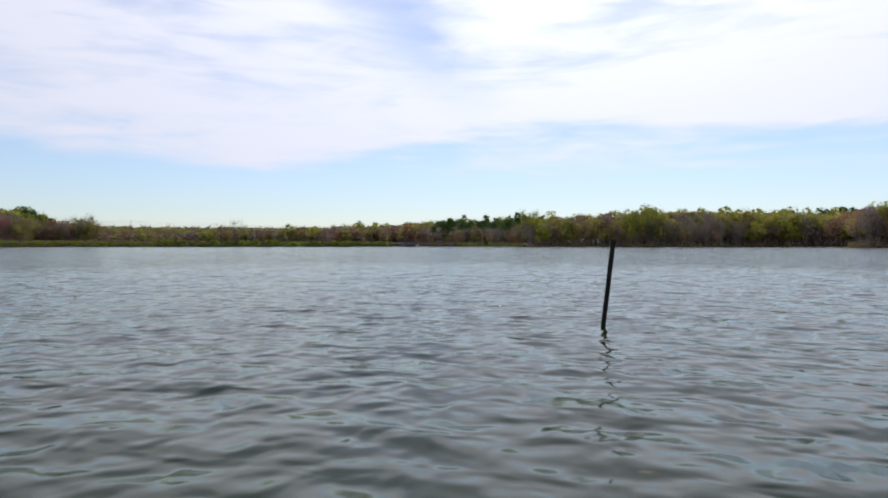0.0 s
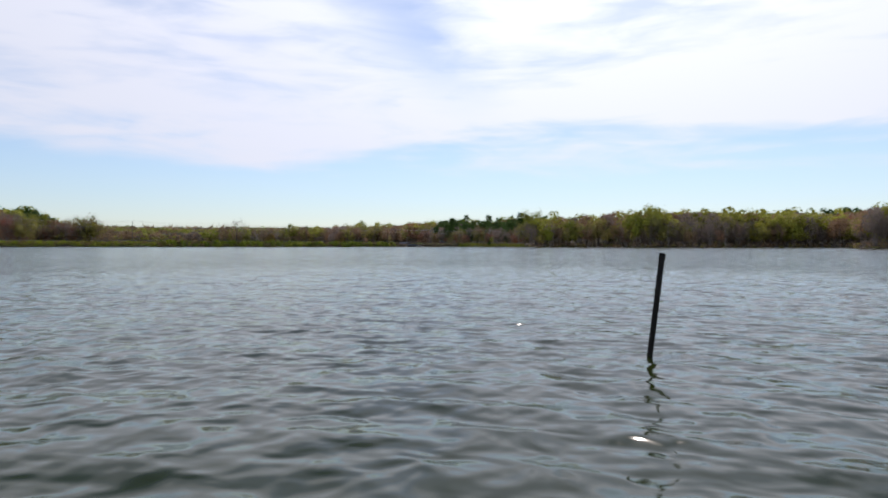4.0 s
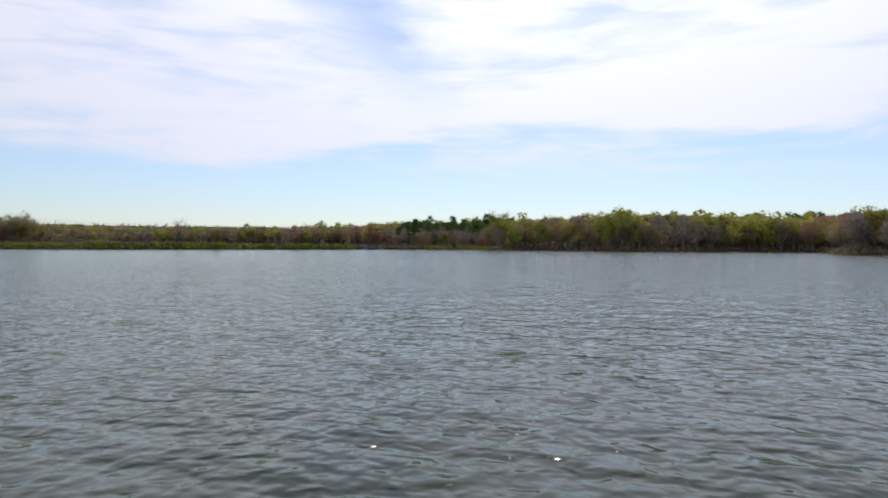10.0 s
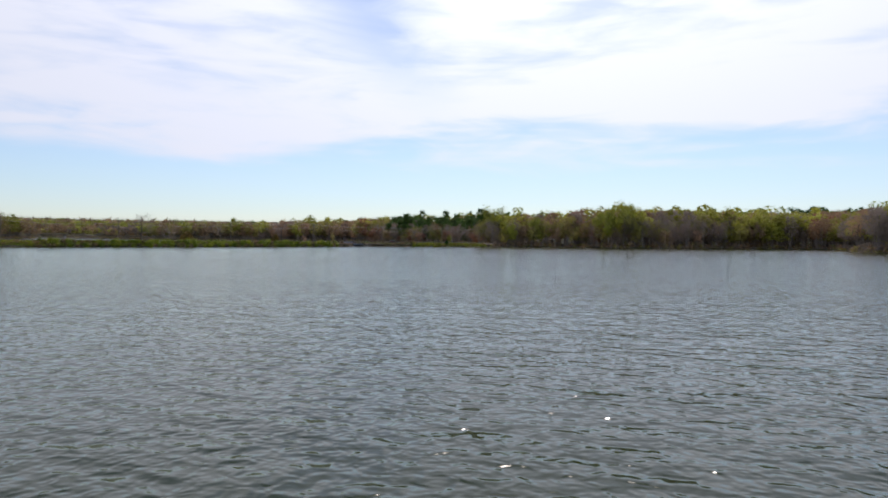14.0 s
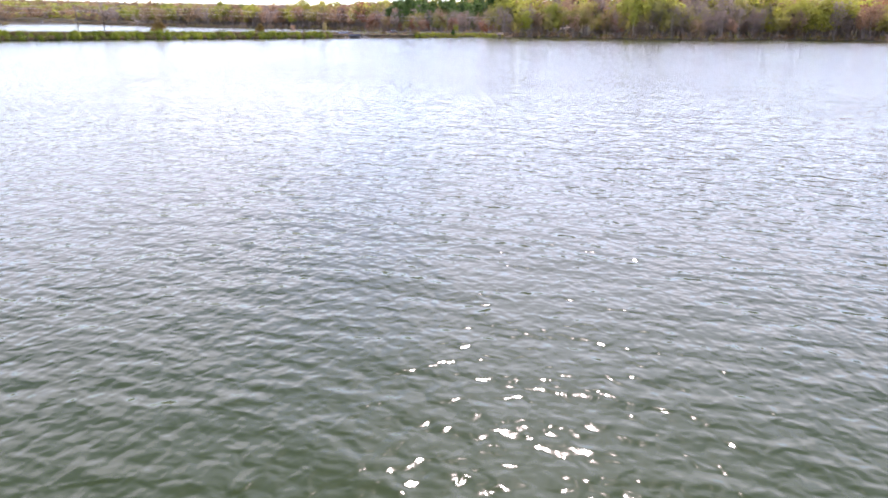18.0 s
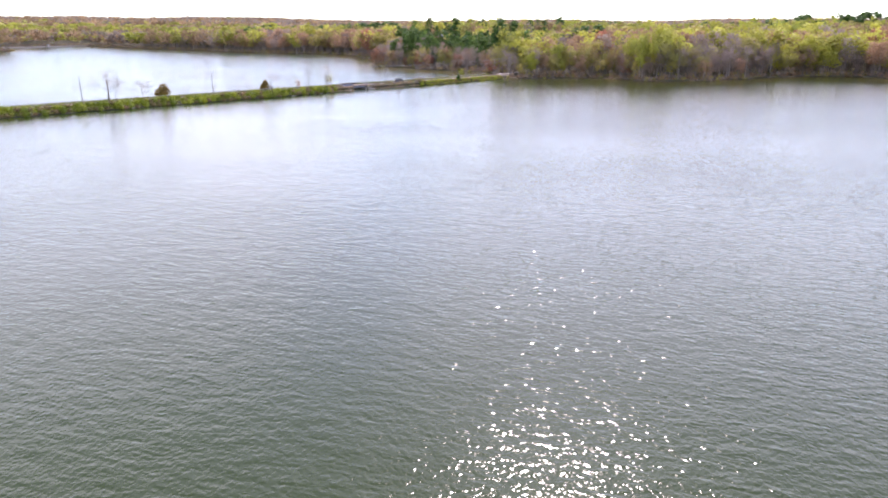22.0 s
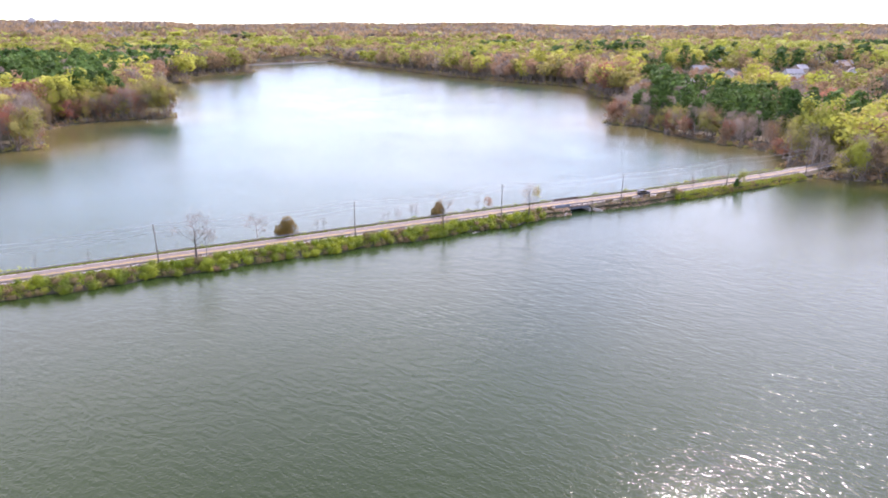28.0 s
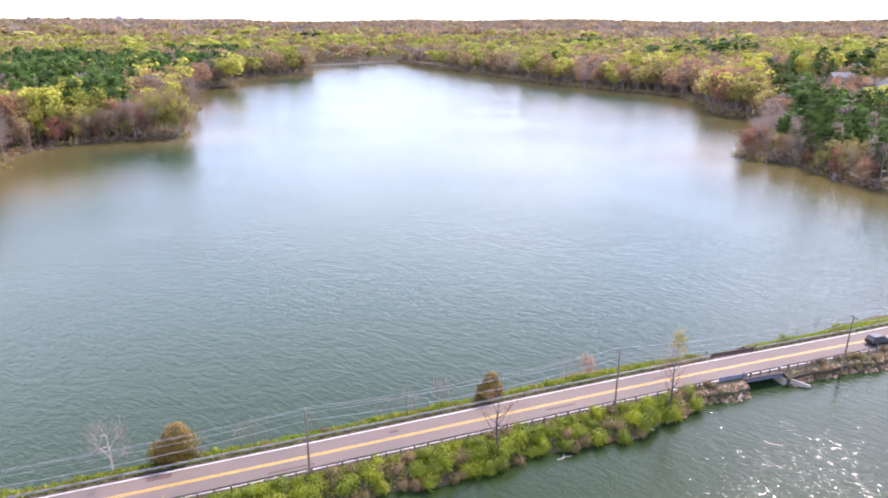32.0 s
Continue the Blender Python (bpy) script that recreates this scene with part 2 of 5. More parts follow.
M_SHRUB_DULL = material("dull_shrub_twigs", (0.22, 0.18, 0.06), color2=(0.24, 0.155, 0.075), rough=0.8, scale=0.4, fine=4, translucent=0.3, coords="World", per_object=0.25)
M_GRASS = material("spring_grass", (0.27, 0.36, 0.03), color2=(0.29, 0.29, 0.06), rough=0.7, scale=0.3, fine=3, translucent=0.3, coords="World")
M_GROUND = material("leaf_litter_ground", (0.095, 0.072, 0.042), color2=(0.075, 0.08, 0.032), rough=0.95, scale=0.03, fine=0.6, coords="World", bump=0.3, bump_scale=1.2)
M_BANK = material("bank_earth", (0.065, 0.048, 0.032), color2=(0.06, 0.062, 0.025), rough=0.95, scale=0.25, fine=4, coords="World", bump=0.6, bump_scale=4)
M_ASPHALT = material("worn_asphalt", (0.150, 0.117, 0.094), color2=(0.125, 0.100, 0.083), rough=0.85, scale=0.12, fine=9, coords="World", bump=0.25, bump_scale=30)
M_YELLOW = material("yellow_road_paint", (0.62, 0.38, 0.03), color2=(0.50, 0.32, 0.05), rough=0.6, scale=0.8, fine=9, coords="World")
M_WHITE = material("white_road_paint", (0.74, 0.73, 0.70), color2=(0.55, 0.53, 0.50), rough=0.6, scale=0.6, fine=9, coords="World")
M_STEEL = material("galvanised_steel", (0.34, 0.33, 0.32), color2=(0.20, 0.19, 0.185), rough=0.6, metal=0.35, scale=0.7, fine=8, coords="World")
M_STEEL_DULL = material("weathered_steel", (0.22, 0.20, 0.18), color2=(0.13, 0.115, 0.10), rough=0.7, metal=0.25, scale=0.7, fine=8, coords="World")
M_RUST = material("rusty_steel", (0.12, 0.075, 0.055), color2=(0.08, 0.06, 0.05), rough=0.8, metal=0.3, scale=1.5, fine=12)
M_POST = material("weathered_post", (0.13, 0.10, 0.08), color2=(0.09, 0.07, 0.06), rough=0.9, scale=2, fine=20)
M_POLE = material("creosoted_pole", (0.20, 0.165, 0.135), color2=(0.14, 0.115, 0.095), rough=0.9, scale=1, fine=16, bump=0.4)
M_CONC = material("old_concrete", (0.42, 0.39, 0.35), color2=(0.30, 0.27, 0.24), rough=0.9, scale=0.5, fine=6, bump=0.3)
M_BLUE = material("faded_blue_steel", (0.16, 0.20, 0.27), color2=(0.13, 0.15, 0.19), rough=0.6, metal=0.2, scale=0.8, fine=7)
M_STONE = material("riprap_stone", (0.33, 0.225, 0.140), color2=(0.20, 0.14, 0.09), rough=0.9, scale=0.8, fine=6, per_object=0.3, bump=0.5, bump_scale=6)
M_WIRE = material("aluminium_wire", (0.44, 0.44, 0.44), rough=0.5, metal=0.3, scale=1)
M_LOG = material("bleached_wood", (0.50, 0.45, 0.38), color2=(0.33, 0.29, 0.24), rough=0.85, scale=2, fine=14, bump=0.4)
M_STICK = material("wet_black_post", (0.014, 0.013, 0.012), color2=(0.022, 0.02, 0.018), rough=0.8, spec=0.2, scale=3, fine=25, bump=0.3)
M_CERAMIC = material("glazed_insulator", (0.30, 0.29, 0.28), rough=0.25, scale=3)


def water_material():
    """Turbid green lake: a dark body colour under a clear reflecting surface broken by small wind ripples."""
    m = bpy.data.materials.new("lake_water")
    m.use_nodes = True
    nt = m.node_tree
    p = nt.nodes["Principled BSDF"]
    p.inputs["IOR"].default_value = 1.333
    p.inputs["Roughness"].default_value = WATER_ROUGH
    geo = nt.nodes.new("ShaderNodeNewGeometry")
    body = nt.nodes.new("ShaderNodeTexNoise")
    body.inputs["Scale"].default_value, body.inputs["Detail"].default_value = 0.012, 3.0
    nt.links.new(geo.outputs["Position"], body.inputs["Vector"])
    ramp = nt.nodes.new("ShaderNodeValToRGB")
    ramp.color_ramp.elements[0].position, ramp.color_ramp.elements[1].position = 0.3, 0.7
    ramp.color_ramp.elements[0].color, ramp.color_ramp.elements[1].color = (*WATER_BODY, 1), (*[c * 1.2 for c in WATER_BODY], 1)
    nt.links.new(body.outputs["Fac"], ramp.inputs[0])
    # the upper lake is bluer; silt and painted tree reflections brown the shallows
    at = nt.nodes.new("ShaderNodeSeparateXYZ")
    nt.links.new(geo.outputs["Position"], at.inputs[0])
    upper = nt.nodes.new("ShaderNodeMapRange")
    upper.inputs["From Min"].default_value, upper.inputs["From Max"].default_value = -40, 60
    nt.links.new(at.outputs[1], upper.inputs["Value"])
    two = nt.nodes.new("ShaderNodeMix")
    two.data_type = "RGBA"
    two.inputs["B"].default_value = (*UPPER_BODY, 1)
    nt.links.new(upper.outputs[0], two.inputs["Factor"])
    nt.links.new(ramp.outputs[0], two.inputs["A"])
    depth = nt.nodes.new("ShaderNodeAttribute")
    depth.attribute_name = "silt_reflection"
    three = nt.nodes.new("ShaderNodeMix")
    three.data_type = "RGBA"
    three.inputs["B"].default_value = (*SILT_REFLECTION, 1)
    nt.links.new(depth.outputs["Fac"], three.inputs["Factor"])
    nt.links.new(two.outputs["Result"], three.inputs["A"])
    nt.links.new(three.outputs["Result"], p.inputs["Base Color"])
    turn = nt.nodes.new("ShaderNodeMapping")
    turn.inputs["Rotation"].default_value = (0, 0, radians(-WIND))
    nt.links.new(geo.outputs["Position"], turn.inputs["Vector"])
    height = None
    gust = nt.nodes.new("ShaderNodeTexNoise")
    gust.inputs["Scale"].default_value, gust.inputs["Detail"].default_value = 0.018, 4.0
    nt.links.new(geo.outputs["Position"], gust.inputs["Vector"])
    gr = nt.nodes.new("ShaderNodeMapRange")
    gr.inputs["From Min"].default_value, gr.inputs["From Max"].default_value = 0.35, 0.65
    gr.inputs["To Min"].default_value, gr.inputs["To Max"].default_value = 0.72, 1.1
    nt.links.new(gust.outputs["Fac"], gr.inputs["Value"])
    small = None
    for k, (along, across, amount, detail) in enumerate(RIPPLES):
        st = nt.nodes.new("ShaderNodeMapping")
        st.inputs["Scale"].default_value = (1 / along, 1 / across, 1)
        nt.links.new(turn.outputs[0], st.inputs["Vector"])
        n = nt.nodes.new("ShaderNodeTexNoise")
        n.inputs["Scale"].default_value, n.inputs["Detail"].default_value = 1.0, detail
        n.inputs["Roughness"].default_value, n.inputs["Distortion"].default_value = 0.5, 0.3
        nt.links.new(st.outputs[0], n.inputs["Vector"])
        a = nt.nodes.new("ShaderNodeMath")
        a.operation = "MULTIPLY_ADD"
        a.inputs[1].default_value = amount
        nt.links.new(n.outputs["Fac"], a.inputs[0])
        if k == len(RIPPLES) - 1:      # the finest ripples run everywhere
            a.inputs[2].default_value = 0
            small = a.outputs[0]
            continue
        if height is not None:
            nt.links.new(height, a.inputs[2])
        else:
            a.inputs[2].default_value = 0
        height = a.outputs[0]
    # calmer water in the lee of the causeway
    spot = nt.nodes.new("ShaderNodeSeparateXYZ")
    nt.links.new(geo.outputs["Position"], spot.inputs[0])
    lee = nt.nodes.new("ShaderNodeMapRange")
    lee.inputs["From Min"].default_value, lee.inputs["From Max"].default_value = -310, -20
    lee.inputs["To Min"].default_value, lee.inputs["To Max"].default_value = 1.04, 0.52
    off_east, sheltered = nt.nodes.new("ShaderNodeMapRange"), nt.nodes.new("ShaderNodeMath")
    off_east.inputs["From Min"].default_value, off_east.inputs["From Max"].default_value = 60, 380
    off_east.inputs["To Min"].default_value, off_east.inputs["To Max"].default_value = 0, 190
    nt.links.new(spot.outputs[0], off_east.inputs["Value"])
    sheltered.operation = "SUBTRACT"
    nt.links.new(spot.outputs[1], sheltered.inputs[0])
    nt.links.new(off_east.outputs[0], sheltered.inputs[1])
    nt.links.new(sheltered.outputs[0], lee.inputs["Value"])
    lm = nt.nodes.new("ShaderNodeMath")
    lm.operation = "MULTIPLY"
    nt.links.new(height, lm.inputs[0])
    nt.links.new(lee.outputs[0], lm.inputs[1])
    open_water = nt.nodes.new("ShaderNodeMapRange")
    open_water.inputs["From Min"].default_value, open_water.inputs["From Max"].default_value = 30, 220
    open_water.inputs["To Min"].default_value, open_water.inputs["To Max"].default_value = 1.9, 1.3
    nt.links.new(spot.outputs[1], open_water.inputs["Value"])
    lo = nt.nodes.new("ShaderNodeMath")
    lo.operation = "MULTIPLY"
    nt.links.new(lm.outputs[0], lo.inputs[0])
    nt.links.new(open_water.outputs[0], lo.inputs[1])
    upper_only = nt.nodes.new("ShaderNodeMath")
    upper_only.operation = "GREATER_THAN"
    upper_only.inputs[1].default_value = 2.0
    nt.links.new(spot.outputs[1], upper_only.inputs[0])
    pick = nt.nodes.new("ShaderNodeMix")
    nt.links.new(upper_only.outputs[0], pick.inputs["Factor"])
    nt.links.new(lm.outputs[0], pick.inputs["A"])
    nt.links.new(lo.outputs[0], pick.inputs["B"])
    height = pick.outputs["Result"]
    both = nt.nodes.new("ShaderNodeMath")
    nt.links.new(height, both.inputs[0])
    nt.links.new(small, both.inputs[1])
    gm = nt.nodes.new("ShaderNodeMath")
    gm.operation = "MULTIPLY"
    nt.links.new(both.outputs[0], gm.inputs[0])
    nt.links.new(gr.outputs[0], gm.inputs[1])
    b = nt.nodes.new("ShaderNodeBump")
    b.inputs["Strength"].default_value, b.inputs["Distance"].default_value = 1.0, 1.0
    nt.links.new(gm.outputs[0], b.inputs["Height"])
    nt.links.new(b.outputs[0], p.inputs["Normal"])
    return m


M_WATER = water_material()


# ---- building helpers ----
def mesh(name, verts, faces, mats, index=None, smooth=False):
    me = bpy.data.meshes.new(name)
    me.from_pydata([tuple(v) for v in verts], [], [tuple(f) for f in faces])
    for m in mats if isinstance(mats, (list, tuple)) else [mats]:
        me.materials.append(m)
    if index is not None:
        me.polygons.foreach_set("material_index", np.array(index, dtype=np.int32))
    if smooth:
        me.polygons.foreach_set("use_smooth", np.ones(len(me.polygons), dtype=bool))
    me.update()
    return me


def big_mesh(name, tris, mats, index=None):
    """A mesh from an array of triangles (n, 3, 3)."""
    n = len(tris)
    me = bpy.data.meshes.new(name)
    me.vertices.add(3 * n)
    me.vertices.foreach_set("co", np.ascontiguousarray(tris, dtype=np.float32).ravel())
    me.loops.add(3 * n)
    me.loops.foreach_set("vertex_index", np.arange(3 * n, dtype=np.int32))
    me.polygons.add(n)
    me.polygons.foreach_set("loop_start", np.arange(0, 3 * n, 3, dtype=np.int32))
    for m in mats:
        me.materials.append(m)
    if index is not None:
        me.polygons.foreach_set("material_index", np.array(index, dtype=np.int32))
    me.update()
    me.validate()
    return me


def part(name, me, parent, label="", m=None):
    ob = new(name, me)
    ob.parent = parent
    if m is not None:
        ob.matrix_basis = m
    if label:
        tagged(ob, label)
    return ob


class Shape:
    """Vertices and faces gathered for one mesh."""

    def __init__(self):
        self.v, self.f = [], []

    def tube(self, points, radii, sides=6, cap=True):
        rings = []
        for i, p in enumerate(points):
            a = Vector(points[max(i - 1, 0)])
            b = Vector(points[min(i + 1, len(points) - 1)])
            d = (b - a).normalized()
            u = d.cross(Vector((0, 0, 1)) if abs(d.z) < 0.9 else Vector((1, 0, 0))).normalized()
            w = d.cross(u)
            start = len(self.v)
            for k in range(sides):
                ang = 2 * math.pi * k / sides
                self.v.append(tuple(Vector(p) + radii[i] * (math.cos(ang) * u + math.sin(ang) * w)))
            rings.append(start)
        for a, b in zip(rings, rings[1:]):
            for k in range(sides):
                n = (k + 1) % sides
                self.f.append((a + k, a + n, b + n, b + k))
        if cap:
            self.f.append(tuple(rings[-1] + k for k in range(sides)))
            self.f.append(tuple(rings[0] + k for k in reversed(range(sides))))
        return self

    def box(self, lo, hi, m=None, chamfer=0.0):
        bm = bmesh.new()
        bmesh.ops.create_cube(bm, size=1)
        for v in bm.verts:
            v.co = Vector([lo[i] + (v.co[i] + 0.5) * (hi[i] - lo[i]) for i in range(3)])
        if chamfer:
            bmesh.ops.bevel(bm, geom=bm.edges[:], offset=chamfer, segments=1, affect="EDGES")
        return self.add(bm, m)

    def add(self, bm, m=None):
        base = len(self.v)
        bm.verts.index_update()
        for v in bm.verts:
            self.v.append(tuple(m @ v.co if m else v.co))
        for f in bm.faces:
            self.f.append(tuple(base + v.index for v in f.verts))
        bm.free()
        return self

    def strip(self, a, b):
        """A ribbon of quads between two rows of points."""
        base = len(self.v)
        for p, q in zip(a, b):
            self.v += [tuple(p), tuple(q)]
        for i in range(len(a) - 1):
            self.f.append((base + 2 * i, base + 2 * i + 1, base + 2 * i + 3, base + 2 * i + 2))
        return self

    def mesh(self, name, mat, smooth=False):
        return mesh(name, self.v, self.f, mat, smooth=smooth)


def smooth01(x, a, b):
    t = np.clip((np.asarray(x, float) - a) / (np.asarray(b, float) - a), 0, 1)
    return t * t * (3 - 2 * t)


# ---- the lake and the land ----
LAKE_EAST = [(209, 20), (224, 32), (238, 46), (239, 62), (232, 80), (233, 100), (230, 118), (235, 138), (238, 152), (231, 160), (224, 165), (231, 177), (246, 184), (276, 202), (310, 248),
             (331, 290), (328, 320), (346, 352), (376, 424), (351, 480), (322, 600), (305, 790), (292, 900), (284, 1000), (281, 1105)]
LAKE_WEST = [(186, 1072), (118, 1014), (112, 920), (96, 842), (107, 813), (103, 806), (79, 797), (50, 779), (16, 752), (2, 700), (0, 660), (14, 643), (8, 636), (-15, 636),
             (-26, 596), (-36, 520), (-36, 470), (-14, 453), (-18, 444), (-40, 425), (-48, 388), (-40, 342), (-18, 319), (-21, 308), (-56, 306), (-84, 288), (-92, 262), (-88, 232), (-82, 203), (-106, 196),
             (-150, 165), (-215, 95), (-270, 20), (-300, -60), (-330, -250), (-310, -460), (-160, -540), (40, -500)]
LAKE_SOUTH = SOUTH_SHORE
LAKE = np.array(LAKE_EAST + LAKE_WEST + LAKE_SOUTH, float)


def shore(x, y):
    """Metres from the shoreline: positive on land, negative in the lake."""
    x, y = np.asarray(x, float), np.asarray(y, float)
    best = np.full(x.shape, 1e9)
    inside = np.zeros(x.shape, bool)
    for (ax, ay), (bx, by) in zip(LAKE, np.roll(LAKE, -1, 0)):
        dx, dy = bx - ax, by - ay
        t = np.clip(((x - ax) * dx + (y - ay) * dy) / (dx * dx + dy * dy), 0, 1)
        best = np.minimum(best, np.hypot(x - ax - t * dx, y - ay - t * dy))
        if dy:
            inside ^= ((ay > y) != (by > y)) & (x < ax + (y - ay) * dx / dy)
    wobble = 1.6 * np.sin(x * 0.21 + 1.3 * np.sin(y * 0.13)) + 1.1 * np.sin(y * 0.33 + x * 0.11)
    return np.where(inside, -best, best) + wobble


def land(x, y, d=None):
    """Height of the ground."""
    x, y = np.asarray(x, float), np.asarray(y, float)
    d = shore(x, y) if d is None else d
    roll = 0.5 + 0.5 * np.sin(x * 0.0041 + 1.7 * np.sin(y * 0.0023)) * np.cos(y * 0.0037 + 0.8)
    west = np.exp(-np.maximum(x + 60, 0) / 150.0) * 0.45
    hill = (7 + 10 * roll) * smooth01(d, 0, 420) * (1 - west * smooth01(y, 100, 300)) + 9 * smooth01(d, 500, 1500) * roll + 37 * smooth01(d, 900, 3200) * (0.85 + 0.15 * np.sin(x * 0.0016 + y * 0.0011)) + 20 * smooth01(y - 0.6 * x, 700, 2600)
    hill = hill + 12 * np.exp(-((x - 500) ** 2 + (y - 350) ** 2) / 170.0 ** 2) * smooth01(d, 10, 120)
    near = np.where(d > 0, 0.55 * np.minimum(d / 2.5, 1) + 0.02 * d * (d < 60) + 1.2 * (d >= 60), np.maximum(0.28 * d, -3.0))
    return np.where(d > 0, near + hill, near)


def graded(lo, hi, step, far, grow=1.18):
    a = list(np.arange(lo, hi + step / 2, step))
    s = step
    left, right = [lo], [hi]
    while left[-1] > -far or right[-1] < far:
        s *= grow
        if left[-1] > -far:
            left.append(left[-1] - s)
        if right[-1] < far:
            right.append(right[-1] + s)
    return np.array(left[:0:-1] + a + right[1:])


def sheet(name, xs, ys, z, mat):
    nx, ny = len(xs), len(ys)
    gx, gy = np.meshgrid(xs, ys)
    co = np.stack([gx, gy, z(gx, gy)], -1).reshape(-1, 3)
    i = np.arange(nx - 1)[None] + nx * np.arange(ny - 1)[:, None]
    quads = np.stack([i, i + 1, i + nx + 1, i + nx], -1).reshape(-1, 4)
    me = bpy.data.meshes.new(name)
    me.vertices.add(len(co))
    me.vertices.foreach_set("co", co.astype(np.float32).ravel())
    me.loops.add(4 * len(quads))
    me.loops.foreach_set("vertex_index", quads.astype(np.int32).ravel())
    me.polygons.add(len(quads))
    me.polygons.foreach_set("loop_start", np.arange(0, 4 * len(quads), 4, dtype=np.int32))
    me.polygons.foreach_set("use_smooth", np.ones(len(quads), dtype=bool))
    me.materials.append(mat)
    me.update()
    me.validate()
    return new(name, me)


tagged(sheet("ground", graded(-340, 420, 6.5, 4600), graded(-330, 1240, 6.5, 4600), land, M_GROUND),
       "wooded lakeside ground covered in leaf litter and grass", "ground", kind="structure")

wave_rng = np.random.default_rng(11)
WAVES = []
for _ in range(46):
    length = 0.32 * (3.3 ** wave_rng.random())
    turn_by = radians(WIND + wave_rng.normal(0, 24))
    WAVES.append((2 * math.pi / length * math.cos(turn_by), 2 * math.pi / length * math.sin(turn_by), wave_rng.random() * 6.28, WAVE_SLOPE * length / 6.28 / math.sqrt(23)))


def swell(x, y):
    """Short wind waves round the start of the flight; farther off the surface is flat and the ripples are in the material."""
    fade = smooth01(x, -166, -158) * (1 - smooth01(x, -146, -110)) * smooth01(y, -348, -343) * (1 - smooth01(y, -326, -285))
    z = np.zeros_like(x)
    for kx, ky, ph, a in WAVES:
        z += a * np.sin(kx * x + ky * y + ph)
    return fade * (z + 0.25 * np.abs(z)) - 0.0


def stretch(lo, fine_lo, fine_hi, hi, step, grow=1.12, most=40):
    mid = list(np.arange(fine_lo, fine_hi + step / 2, step))
    left, right, s = [fine_lo], [mid[-1]], step
    while left[-1] > lo:
        s = min(s * grow, most)
        left.append(left[-1] - s)
    s = step
    while right[-1] < hi:
        s = min(s * grow, most)
        right.append(right[-1] + s)
    return np.array(left[:0:-1] + mid + right[1:])


water = sheet("water", stretch(-420, -160, -122, 440, 0.11, most=13), stretch(-640, -343, -300, 1260, 0.11, most=13), swell, M_WATER)
at_ = np.empty(3 * len(water.data.vertices), dtype=np.float32)
water.data.vertices.foreach_get("co", at_)
at_ = at_.reshape(-1, 3)
# brown for silt and for the shore trees' reflection, wider in the upper lake
water.data.attributes.new("silt_reflection", "FLOAT", "POINT").data.foreach_set("value", (0.85 * smooth01(shore(at_[:, 0], at_[:, 1]), -20 - 46 * smooth01(at_[:, 1], 20, 80), 0)).astype(np.float32))
tagged(water, "grey-green lake rippled by a light wind", "water", kind="structure")

# ---- causeway, road and bridge ----
ROAD_X = [-320, -200, -90, -37, 16, 43, 65, 92, 123, 157, 206, 240, 290, 360]
ROAD_Y = [-27, -17.5, -9.0, -5.0, -1.9, -0.1, 1.4, 2.7, 3.7, 6.3, 11.5, 17, 28, 46]
ROAD_Z = 2.05
BRIDGE = (87.6, 94.8)


def axis_y(x):
    """The road's centre line, rounded between its bends."""
    return sum(np.interp(x + o, ROAD_X, ROAD_Y) for o in (-14, -7, 0, 7, 14)) / 5


def road_z(x):
    return ROAD_Z + 1.4 * smooth01(x, 195, 265) + 4 * smooth01(x, 240, 360)


def along(xs, off, dz=0.0):
    return [(x, float(axis_y(x)) + off, float(road_z(x)) + dz) for x in xs]


def near_bank(x):
    """How far the near waterline lies from the centre line."""
    return 8.8 - 3.1 * smooth01(x, 62, 84) + 0.9 * smooth01(x, 125, 150) + 0.5 * math.sin(x * 0.23) + 0.4 * math.sin(x * 0.61 + 1)


def far_bank(x):
    return 7.5 + 2.2 * smooth01(x, 10, 70) - 2.4 * smooth01(x, 76, 86) * (1 - smooth01(x, 106, 118)) + 0.6 * math.sin(x * 0.19 + 2) + 0.3 * math.sin(x * 0.53)


def embankment(name, xs, label):
    s = Shape()
    rows = []
    for x in xs:
        c, zr, nb, fb = float(axis_y(x)), float(road_z(x)) - 0.12, near_bank(x), far_bank(x)
        j = 0.12 * math.sin(x * 1.7)
        prof = [(-nb - 6, -3.2), (-nb - 0.3, -0.15), (-nb + 0.5, 0.45 + j), (-nb * 0.6 - 1.9, 1.25 + j), (-3.9, zr), (4.1, zr), (5.7, zr - 0.15 - j), (fb - 0.5, 0.45 + j), (fb + 0.2, -0.15), (fb + 5, -3.2)]
        rows.append([(x, c + o, z) for o, z in prof])
    for r in rows:
        s.v += r
    n = len(rows[0])
    for i in range(len(rows) - 1):
        for k in range(n - 1):
            s.f.append((i * n + k, i * n + n + k, i * n + n + k + 1, i * n + k + 1))
    s.f.append(tuple(range(n)))
    s.f.append(tuple((len(rows) - 1) * n + k for k in reversed(range(n))))
    return tagged(new(name, s.mesh(name, M_BANK)), label, "embankment", kind="structure")


embankment("causeway_bank", list(np.arange(-318, BRIDGE[0] - 0.9, 1.5)) + [BRIDGE[0] - 0.6], "earth causeway bank overgrown with shrubs and grass")
embankment("causeway_bank", [BRIDGE[1] + 0.6] + list(np.arange(BRIDGE[1] + 1.5, 216, 1.5)), "earth causeway bank with bare soil and stones")

